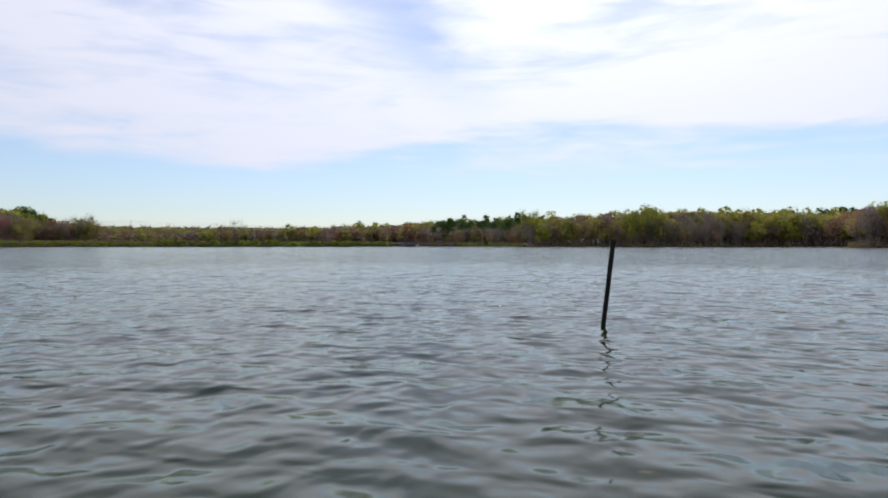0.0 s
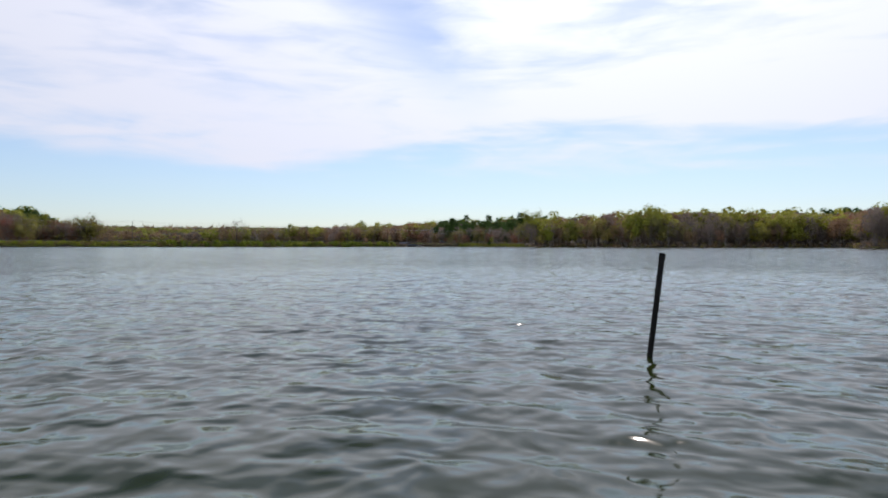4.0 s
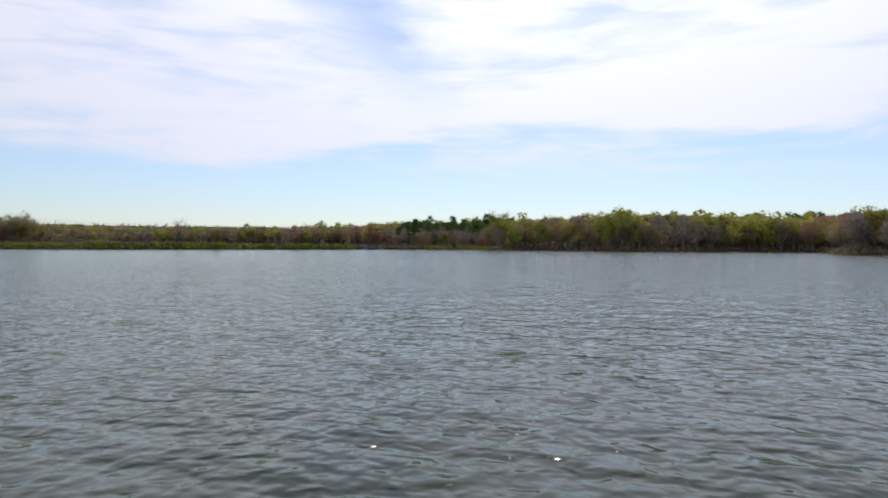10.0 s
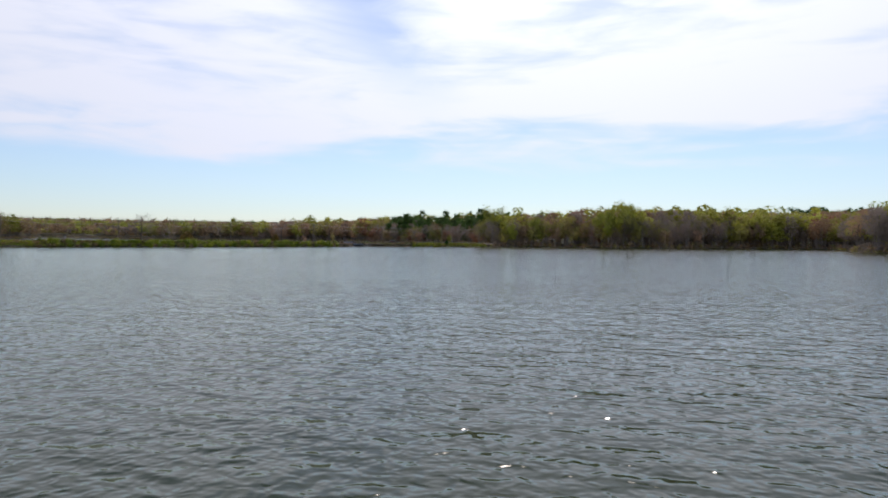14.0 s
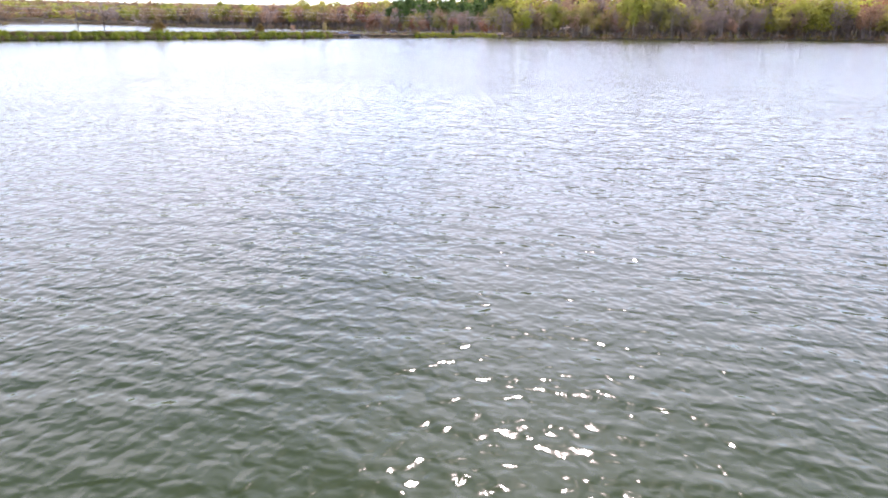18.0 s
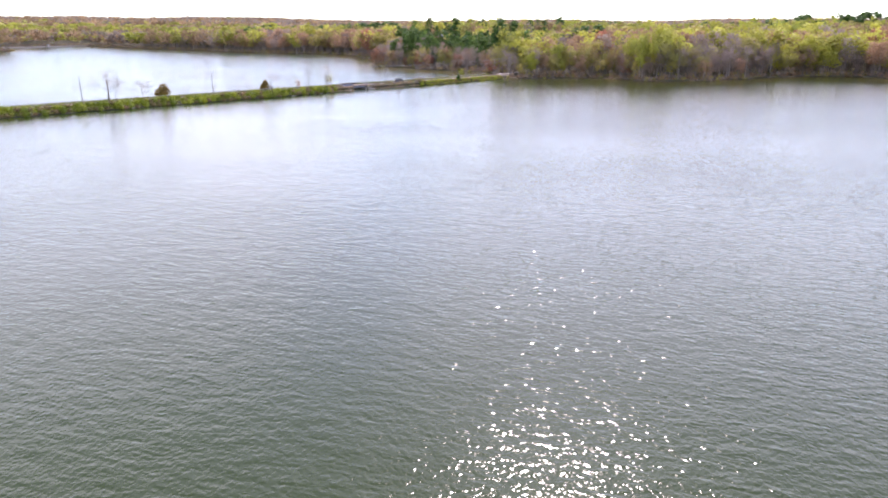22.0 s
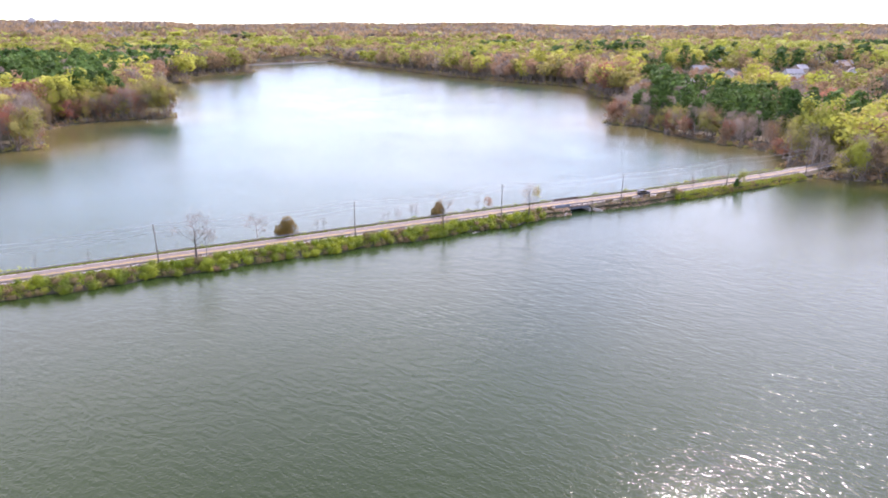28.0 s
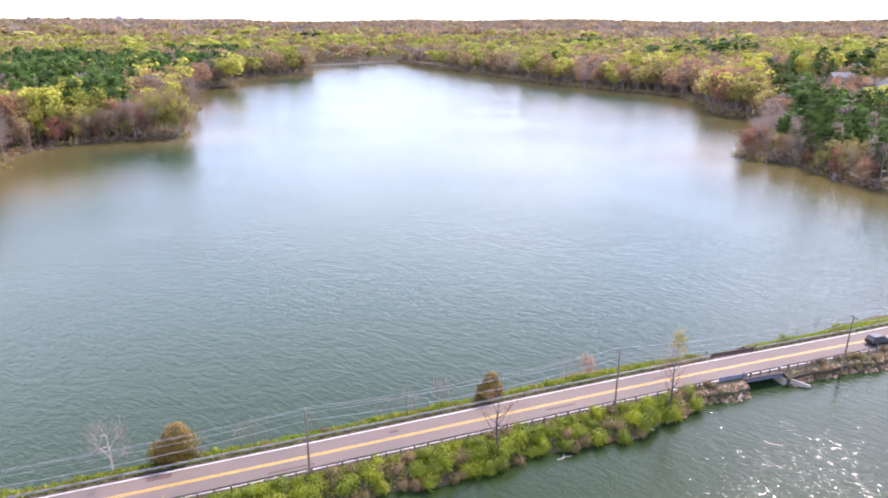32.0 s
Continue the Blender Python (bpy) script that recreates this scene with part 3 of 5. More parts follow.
xs_road = list(np.arange(-318, 356, 3.0))
s = Shape()
top_a, top_b = along(xs_road, -3.3), along(xs_road, 3.3)
low = -0.22
s.strip(top_b, top_a).strip(top_a, along(xs_road, -3.4, low)).strip(along(xs_road, 3.4, low), top_b)
road = tagged(new("road", s.mesh("road", M_ASPHALT)), "two-lane road of worn reddish-grey asphalt on the causeway", "road", kind="structure")
for off in (-0.17, 0.17):
    part("centre_line", Shape().strip(along(xs_road, off + 0.075, 0.006), along(xs_road, off - 0.075, 0.006)).mesh("centre_line", M_YELLOW), road, "yellow painted centre line")
for off in (-2.95, 2.95):
    part("edge_line", Shape().strip(along(xs_road, off + 0.08, 0.006), along(xs_road, off - 0.08, 0.006)).mesh("edge_line", M_WHITE), road, "white painted edge line")
# tar-sealed patches and cracks
for px, po, w, l in ((28, 1.5, 0.5, 1.4), (-4, 2.2, 1.0, 3.0), (52, -1.2, 0.35, 5.0), (73, 1.1, 0.3, 4.0), (11, -1.9, 0.4, 6.0)):
    xs_p = list(np.linspace(px, px + l, 4))
    part("tar_patch", Shape().strip(along(xs_p, po + w / 2, 0.004), along(xs_p, po - w / 2, 0.004)).mesh("tar_patch", M_RUST), road, "dark tar patch")

# bridge: slab on beams between concrete abutments
bridge = tagged(new("bridge"), "short concrete road bridge with rusty steel beams over the channel", "bridge", kind="structure")
bx0, bx1 = BRIDGE
bc = float(axis_y((bx0 + bx1) / 2))
part("deck_slab", Shape().box((bx0 - 1.2, bc - 4.0, ROAD_Z - 0.5), (bx1 + 1.2, bc + 4.1, ROAD_Z - 0.23), chamfer=0.04).mesh("deck_slab", M_POST), bridge)
for o in (-3.7, -1.85, 0, 1.85, 3.7):
    b = Shape().box((bx0 - 0.6, bc + o - 0.16, ROAD_Z - 0.58), (bx1 + 0.6, bc + o + 0.16, ROAD_Z - 0.503))
    b.box((bx0 - 0.6, bc + o - 0.03, ROAD_Z - 0.98), (bx1 + 0.6, bc + o + 0.03, ROAD_Z - 0.58)).box((bx0 - 0.6, bc + o - 0.16, ROAD_Z - 1.03), (bx1 + 0.6, bc + o + 0.16, ROAD_Z - 0.98))
    part("beam", b.mesh("beam", M_BLUE), bridge, "faded blue steel beam")
for ax in (bx0 - 1.4, bx1 - 0.1):
    part("abutment", Shape().box((ax, bc - 4.8, -3), (ax + 1.5, bc + 4.8, ROAD_Z - 1.04), chamfer=0.06).mesh("abutment", M_CONC), bridge, "stained pale concrete abutment")
for ax, tip in ((bx0 - 0.75, -2.6), (bx1 + 0.75, 2.8)):
    w = Shape()
    w.v += [(ax - 0.2, bc - 4.8, -2), (ax + 0.2, bc - 4.8, -2), (ax + 0.2, bc - 4.8, 1.25), (ax - 0.2, bc - 4.8, 1.25),
            (ax + tip - 0.2, bc - 6.8, -2), (ax + tip + 0.2, bc - 6.8, -2), (ax + tip + 0.2, bc - 6.8, 0.45), (ax + tip - 0.2, bc - 6.8, 0.45)]
    w.f += [(3, 2, 1, 0), (4, 5, 6, 7), (0, 1, 5, 4), (1, 2, 6, 5), (2, 3, 7, 6), (3, 0, 4, 7)]
    part("wing_wall", w.mesh("wing_wall", M_CONC), bridge, "sloping pale concrete wing wall")
for o, l0, l1 in ((3.75, bx0 - 1.0, bx1 + 1.0), (-3.7, bx0 - 5.0, bx0 + 0.5)):
    part("parapet_panel", Shape().box((l0, bc + o - 0.06, ROAD_Z - 0.1), (l1, bc + o + 0.06, ROAD_Z + 0.75), chamfer=0.03).mesh("parapet_panel", M_RUST if o > 0 else M_BLUE), bridge, "dark steel parapet panel" if o > 0 else "faded blue steel panel")


# guard rails on both sides
def guard_rail(off, x0, x1, side, label):
    g = tagged(new("guard_rail"), label, "guard rail", group="guard rails along the causeway")
    g.location = (x0, float(axis_y(x0)) + off, ROAD_Z)
    shift = Matrix.Translation(-g.location)
    prof = [(0.00, 0.42), (0.05, 0.46), (0.05, 0.50), (0.0, 0.55), (0.0, 0.59), (0.05, 0.64), (0.05, 0.68), (0.0, 0.72)]
    xs = list(np.arange(x0, x1, 2.0)) + [x1]
    rail = Shape()
    loop = prof + [(o - 0.012, z) for o, z in reversed(prof)]
    rows = [[shift @ Vector(p) for p in along(xs, off + side * o, z)] for o, z in loop]
    n = len(xs)
    for row in rows:
        rail.v += [tuple(p) for p in row]
    for r in range(len(rows)):
        q = (r + 1) % len(rows)
        for i in range(n - 1):
            rail.f.append((r * n + i, r * n + i + 1, q * n + i + 1, q * n + i))
    part("rail", rail.mesh("rail", M_STEEL if side < 0 else M_STEEL_DULL), g, "galvanised corrugated steel rail" if side < 0 else "weathered corrugated steel rail")
    post = Shape().box((-0.075, -0.09, -0.9), (0.075, 0.09, 0.70), chamfer=0.012).mesh("post", M_POST)
    for x in np.arange(x0 + 0.5, x1, 2.0):
        p = Vector((x, float(axis_y(x)) + off - side * 0.11, float(road_z(x))))
        part("post", post, g, m=Matrix.Translation(p - g.location))
    return g


guard_rail(3.55, -128.0, BRIDGE[0] - 1.2, -1, "galvanised steel guard rail beside the far lane")
guard_rail(3.55, BRIDGE[1] + 1.2, 196.0, -1, "galvanised steel guard rail beside the far lane past the bridge")
guard_rail(-3.5, -128.0, BRIDGE[0] - 5.2, 1, "weathered steel guard rail above the shrubs")
guard_rail(-3.5, BRIDGE[0] + 0.7, 200.0, 1, "weathered steel guard rail above the stony bank")

# slim marker posts at the bridge
marker = tagged(new("marker_post"), "slim dark marker post at the bridge end", "post", group="bridge marker posts")
part("shaft", Shape().box((-0.05, -0.03, -1.2), (0.05, 0.03, 1.15), chamfer=0.01).mesh("shaft", M_RUST), marker)
part("plate", Shape().box((-0.13, -0.045, 0.75), (0.13, -0.03, 1.2), chamfer=0.005).mesh("plate", M_RUST), marker)
marker.location = (BRIDGE[0] - 0.6, bc - 3.95, ROAD_Z)
for mx, mo in ((BRIDGE[1] + 1.2, -3.95), (BRIDGE[0] - 1.6, 4.05), (BRIDGE[1] + 1.6, 4.05)):
    copy_thing(marker, pose(mx, bc + mo, ROAD_Z))

# ---- utility poles and wires ----
POLES = [(-127, 0.0, 0.0, -3.8), (-74.5, 0.4, 0.1, -3.8), (-33.3, -0.9, 0.5, -3.8), (16.2, 0.3, 0.0, -3.8), (62.5, 0.2, 0.0, -3.9), (106.6, 5.0, 3.0, -5.6), (157, 6.5, 1.0, -3.9), (203, 1.0, 0.0, -4.2)]
HEAD = 9.75


def utility_pole(x, lean, lean_y, off, arm):
    y = float(axis_y(x)) + off
    base = Vector((x, y, float(road_z(x)) - 0.15 + min(0, off + 4.3) * 0.6))
    pole = tagged(new("utility_pole"), "weathered brown wooden utility pole on the causeway shoulder" if lean < 2 else "leaning brown wooden utility pole past the bridge", "utility pole", group="utility poles along the causeway")
    pole.location = base
    dx, dy = math.tan(radians(lean)) * HEAD, math.tan(radians(lean_y)) * HEAD
    pts = [(dx * k / HEAD, dy * k / HEAD, k) for k in (-0.8, 0, 3, 6.5, HEAD)]
    part("shaft", Shape().tube(pts, [0.18, 0.17, 0.15, 0.13, 0.115], 10).mesh("shaft", M_POLE, True), pole)
    tip = Vector((dx, dy, HEAD))
    ends = []
    if arm:
        ends = [Vector((0, -0.85, -0.18)), Vector((0, 0.85, -0.18)), Vector((0, 0.1, 0.22)), Vector((0.0, 0.2, -1.55))]
        cross = Shape().box((-0.05, -1.0, -0.36), (0.05, 1.0, -0.24), chamfer=0.01)
        part("crossarm", cross.mesh("crossarm", M_POLE), pole, m=Matrix.Translation(tip + Vector((0.16, 0, 0))))
        for sgn in (-1, 1):
            part("brace", Shape().tube([(0.2, sgn * 0.6, -0.34), (0.16, 0, -0.95)], [0.015, 0.015], 5).mesh("brace", M_STEEL), pole, m=Matrix.Translation(tip))
    else:
        ends = [Vector((0, -0.25, 0.12)), Vector((0, 0.25, 0.05)), Vector((0, 0.2, -0.75)), Vector((0, 0.2, -1.75))]
    ins = Shape().tube([(0, 0, -0.1), (0, 0, 0)], [0.02, 0.02], 6).tube([(0, 0, -0.02), (0, 0, 0.03), (0, 0, 0.06), (0, 0, 0.11)], [0.05, 0.075, 0.05, 0.03], 8).mesh("insulator", M_CERAMIC)
    for e in ends[:3]:
        part("insulator", ins, pole, m=Matrix.Translation(tip + e + Vector((0, 0, -0.1))))
    return [base + tip + e for e in ends]


heads = [utility_pole(x, lx, ly, off, arm) for (x, lx, ly, off), arm in zip(POLES, (False, False, False, False, True, True, False, True))]
for k, (sag, rad) in enumerate(((0.75, 0.018), (0.8, 0.018), (0.85, 0.018), (1.1, 0.028))):
    for a, b in zip(heads, heads[1:]):
        pts = [a[k].lerp(b[k], i / 12) - Vector((0, 0, sag * 4 * (i / 12) * (1 - i / 12))) for i in range(13)]
        tagged(new("power_line", Shape().tube(pts, [rad] * 13, 4).mesh("power_line", M_WIRE)), "thin sagging power line strung between two utility poles", "power line", group="power lines along the causeway")

# ---- the post in the lake ----
sx, sy = STICK
post = tagged(new("mooring_post"), "thin black leaning post standing in the lake water", "post")
post.location = (sx, sy, 0)
part("shaft", Shape().tube([(-0.06, 0.10, -1.0), (0, 0, 0), (0.035, -0.06, 0.6), (0.068, -0.112, 1.16), (0.070, -0.115, 1.19)], [0.034, 0.034, 0.034, 0.034, 0.026], 10).mesh("shaft", M_STICK, True), post)
part("cap", Shape().tube([(0.066, -0.110, 1.14), (0.072, -0.117, 1.215)], [0.039, 0.037], 10).mesh("cap", M_STICK), post, "blackened end cap")


# ---- trees ----
def triangles(points, size, rng, slim=1.0, out=None):
    """Small leaf clumps: one triangle round each point, turned at random or spread like a skin round the crown."""
    n = len(points)
    a = rng.normal(size=(n, 3))
    a[:, 2] *= 0.7
    if out is not None:
        face = out / (np.linalg.norm(out, axis=1, keepdims=True) + 1e-6) + rng.normal(size=(n, 3)) * 0.32
        a = np.cross(face, a)
        b = np.cross(face, a)
        a /= np.linalg.norm(a, axis=1, keepdims=True)
        b /= np.linalg.norm(b, axis=1, keepdims=True)
        s = (size * (0.6 + 0.8 * rng.random(n)))[:, None]
        return np.stack([points + a * s * 0.75, points - a * s * 0.45 + b * s * 0.5 * slim, points - a * s * 0.45 - b * s * 0.5 * slim], 1)
    a /= np.linalg.norm(a, axis=1, keepdims=True)
    b = np.cross(a, rng.normal(size=(n, 3)))
    b /= np.linalg.norm(b, axis=1, keepdims=True)
    s = (size * (0.6 + 0.8 * rng.random(n)))[:, None]
    return np.stack([points + a * s * 0.75, points - a * s * 0.45 + b * s * 0.5 * slim, points - a * s * 0.45 - b * s * 0.5 * slim], 1)


def twigs(points, origin, length, width, rng):
    """Thin upward slivers that spread away from the trunk."""
    n = len(points)
    d = points - origin
    d /= np.linalg.norm(d, axis=1, keepdims=True) + 1e-6
    d = d + rng.normal(size=(n, 3)) * 0.55 + np.array([0, 0, 0.5])
    d /= np.linalg.norm(d, axis=1, keepdims=True)
    w = np.cross(d, rng.normal(size=(n, 3)))
    w /= np.linalg.norm(w, axis=1, keepdims=True)
    l = (length * (0.5 + rng.random(n)))[:, None]
    return np.stack([points - w * width, points + w * width, points + d * l], 1)


def skeleton_of(h, spread, r, rng, limbs=11, first=0.3, rise=0.75, forks=3):
    """Trunk and limbs of a broadleaved tree: the wood's shape and the points where leaves may sit."""
    wood, tips = Shape(), []
    lean = rng.normal(0, 0.03, 2)
    trunk = [np.array([lean[0] * k * h + 0.03 * h * math.sin(k * 5 + r * 40) * k, lean[1] * k * h, k * h * 0.86]) for k in (-0.03, 0.0, 0.2, 0.42, 0.65, 0.85, 1.0)]
    wood.tube([tuple(p) for p in trunk], [r * 1.25, r * 1.1, r * 0.85, r * 0.68, r * 0.48, r * 0.25, r * 0.08], 7)
    for i in range(limbs):
        k = first + (0.95 - first) * (i + rng.random()) / limbs
        f = k * 6 if k < 0.2 else np.interp(k, [0, 0.2, 0.42, 0.65, 0.85, 1.0], [1, 2, 3, 4, 5, 6])
        a = int(min(f, 5))
        p0 = trunk[a] + (trunk[a + 1] - trunk[a]) * (f - a)
        ang = i * 2.4 + rng.normal(0, 0.4)
        reach = spread * (0.55 + 0.6 * math.sin(math.pi * min(1, (k - first) / (1 - first) * 0.8 + 0.2))) * (0.75 + 0.5 * rng.random())
        out = np.array([math.cos(ang), math.sin(ang), 0])
        p1 = p0 + out * reach * 0.5 + np.array([0, 0, reach * 0.35 * rise])
        p2 = p0 + out * reach + np.array([0, 0, reach * rise * (0.6 + 0.5 * rng.random())])
        r0 = r * (0.5 - 0.33 * k)
        wood.tube([tuple(p0), tuple(p1), tuple(p2)], [r0, r0 * 0.6, r0 * 0.16], 5, cap=False)
        tips += [p2, p1 * 0.4 + p2 * 0.6]
        for _ in range(forks):
            t = 0.35 + 0.6 * rng.random()
            q0 = p1 + (p2 - p1) * (t - 0.3) if t > 0.3 else p1
            q1 = q0 + (out * 0.5 + rng.normal(size=3) * 0.55 + np.array([0, 0, 0.55])) * reach * 0.42
            wood.tube([tuple(q0), tuple(q1)], [r0 * 0.36, r0 * 0.07], 4, cap=False)
            tips += [q1, (q0 + q1) / 2]
    tips.append(trunk[-1])
    return wood, np.array(tips)


def lump(tips, n, rng, sigma):
    return tips[rng.integers(0, len(tips), n)] + rng.normal(size=(n, 3)) * sigma


def broadleaf(name, kind, h, spread, r, seed, label, leaves=1500, size=0.5, bark=None, limbs=11, first=0.3, bare=False, sigma=0.8, slim=1.0, rise=0.75, group="", category="tree", forks=3):
    rng = np.random.default_rng(seed)
    wood, tips = skeleton_of(h, spread, r, rng, limbs, first, rise, forks)
    ob = tagged(new(name), label, category, group)
    part("trunk", wood.mesh("trunk", bark or M_BARK, True), ob)
    pts = lump(tips, leaves, rng, sigma)
    pts = pts[pts[:, 2] > 0.1 * h]
    mat = kind if not isinstance(kind, str) else M_LEAF[kind]
    if bare:
        tris = twigs(pts, np.array([0, 0, h * 0.35]), size * 2.2, size * 0.055, rng)
    else:
        tris = triangles(pts, size, rng, slim, pts - np.array([0, 0, h * 0.55]))
    part("crown", big_mesh("crown", tris, [mat]), ob, "fine bare twigs" if bare else "")
    return ob


def pine(name, h, r, seed, label, leaves=1500, group=""):
    """White pine: straight trunk, whorls of level branches with soft needle plates and gaps between them."""
    rng = np.random.default_rng(seed)
    wood, pts = Shape(), []
    wood.tube([(0, 0, -0.4), (0, 0, 0), (0.05 * r, 0, h * 0.4), (0.1, 0.05, h * 0.8), (0.1, 0.05, h)], [r * 1.2, r, r * 0.75, r * 0.35, r * 0.06], 7)
    z = h * 0.30
    while z < h * 0.98:
        k = z / h
        reach = h * 0.20 * min(1.0, 1.25 - abs(k - 0.5) * 1.75) * (0.55 + 0.75 * rng.random()) + 0.3
        n = rng.integers(4, 7)
        a0 = rng.random() * 6.28
        for i in range(n):
            if rng.random() < 0.12:
                continue
            ang = a0 + 6.28 * i / n + rng.normal(0, 0.2)
            l = reach * (0.6 + 0.5 * rng.random())
            tip = np.array([math.cos(ang) * l, math.sin(ang) * l, z + l * 0.22 * (k - 0.25) * 2])
            wood.tube([(0, 0, z), tuple(tip)], [r * 0.22 * (1.1 - k), r * 0.03], 4, cap=False)
            m = int(6 + 14 * l)
            t = 0.3 + 0.75 * rng.random(m)
            p = np.array([0, 0, z]) + (tip - np.array([0, 0, z])) * t[:, None] + rng.normal(size=(m, 3)) * np.array([0.35, 0.35, 0.16]) * (0.4 + 0.14 * l)
            pts.append(p)
        z += h * 0.045 * (0.8 + 0.5 * rng.random())
    pts = np.concatenate(pts)
    ob = tagged(new(name), label, "tree", group)
    part("trunk", wood.mesh("trunk", M_BARK_DARK, True), ob)
    part("crown", big_mesh("crown", triangles(pts, 0.66, rng, 0.85, pts * np.array([1, 1, 0]) + np.array([0, 0, 1.2])), [M_LEAF["pine"]]), ob, "dark green needles")
    return ob


SHORE_GROUP = "trees along the lake shore"
PROTOS = {
    "yellow": [broadleaf("shore_tree", "yellow", 17, 4.3, 0.22, 1, "tall broadleaved tree with fresh yellow-green spring leaves", 1900, 0.7, sigma=1.0, group=SHORE_GROUP),
               broadleaf("shore_tree", "yellow", 15, 4.2, 0.24, 2, "broad tree with fresh yellow-green spring leaves", 1900, 0.68, sigma=1.0, first=0.22, group=SHORE_GROUP)],
    "olive": [broadleaf("shore_tree", "olive", 16, 4.2, 0.21, 3, "broadleaved tree with sparse olive-green young leaves", 1400, 0.56, sigma=0.9, group=SHORE_GROUP),
              broadleaf("shore_tree", "olive", 13, 3.9, 0.2, 4, "spreading tree with sparse olive-green young leaves", 1300, 0.5, sigma=0.9, first=0.15, group=SHORE_GROUP)],
    "brown": [broadleaf("shore_tree", "brown", 17, 3.3, 0.2, 5, "leafless tree with brown budding twigs and grey trunk", 1700, 0.55, bare=True, sigma=0.8, first=0.28, group=SHORE_GROUP),
              broadleaf("shore_tree", "brown", 14, 4.0, 0.18, 6, "budding tree with soft brown crown over the bank", 1500, 0.5, sigma=0.9, first=0.15, group=SHORE_GROUP)],
    "red": [broadleaf("shore_tree", "red", 13, 3.8, 0.18, 7, "budding maple with a reddish crown", 1500, 0.5, sigma=0.85, first=0.16, group=SHORE_GROUP),
            broadleaf("shore_tree", "red", 15, 3.0, 0.18, 8, "slim leafless tree with reddish twigs", 1700, 0.55, bare=True, sigma=0.8, first=0.2, group=SHORE_GROUP)],
    "grey": [broadleaf("shore_tree", "grey", 18, 3.4, 0.22, 9, "bare grey tree with many pale stems", 1500, 0.6, bare=True, sigma=0.7, first=0.3, bark=M_BARK_PALE, group=SHORE_GROUP),
             broadleaf("shore_tree", "grey", 15, 3.9, 0.18, 10, "bare grey-brown tree with thin twigs", 2000, 0.6, bare=True, sigma=0.75, first=0.2, group=SHORE_GROUP)],
    "pine": [pine("pine_tree", 19, 0.26, 11, "tall dark green white pine", group="pines by the lake"), pine("pine_tree", 16, 0.22, 12, "dark green white pine with open level branches", group="pines by the lake")],
}
KINDS = list(PROTOS)


def garden(x, y, hx, hy):
    """Distance from a house down its slope to the lake, and across it."""
    far = math.hypot(hx, hy + 110)
    ex, ey = hx / far, (hy + 110) / far
    return -(ex * (x - hx) + ey * (y - hy)), ey * (x - hx) - ex * (y - hy)


def low_belt(x, y):
    """Young growth below the houses: 1 inside the belt, 0 outside."""
    inside = np.zeros(np.shape(x))
    for hx, hy, *_ in HOUSE_SPOTS:
        down, across = garden(x, y, hx, hy)
        inside = np.maximum(inside, (down > 10) & (down < 120) & (np.abs(across) < 17))
    return inside * (x > 352)


def wave_noise(x, y, s, k):
    return 0.5 + 0.25 * (np.sin(x * s + 1.9 * np.sin(y * s * 0.73 + k)) + np.cos(y * s * 1.17 + 1.6 * np.sin(x * s * 0.81 + 2 * k)))


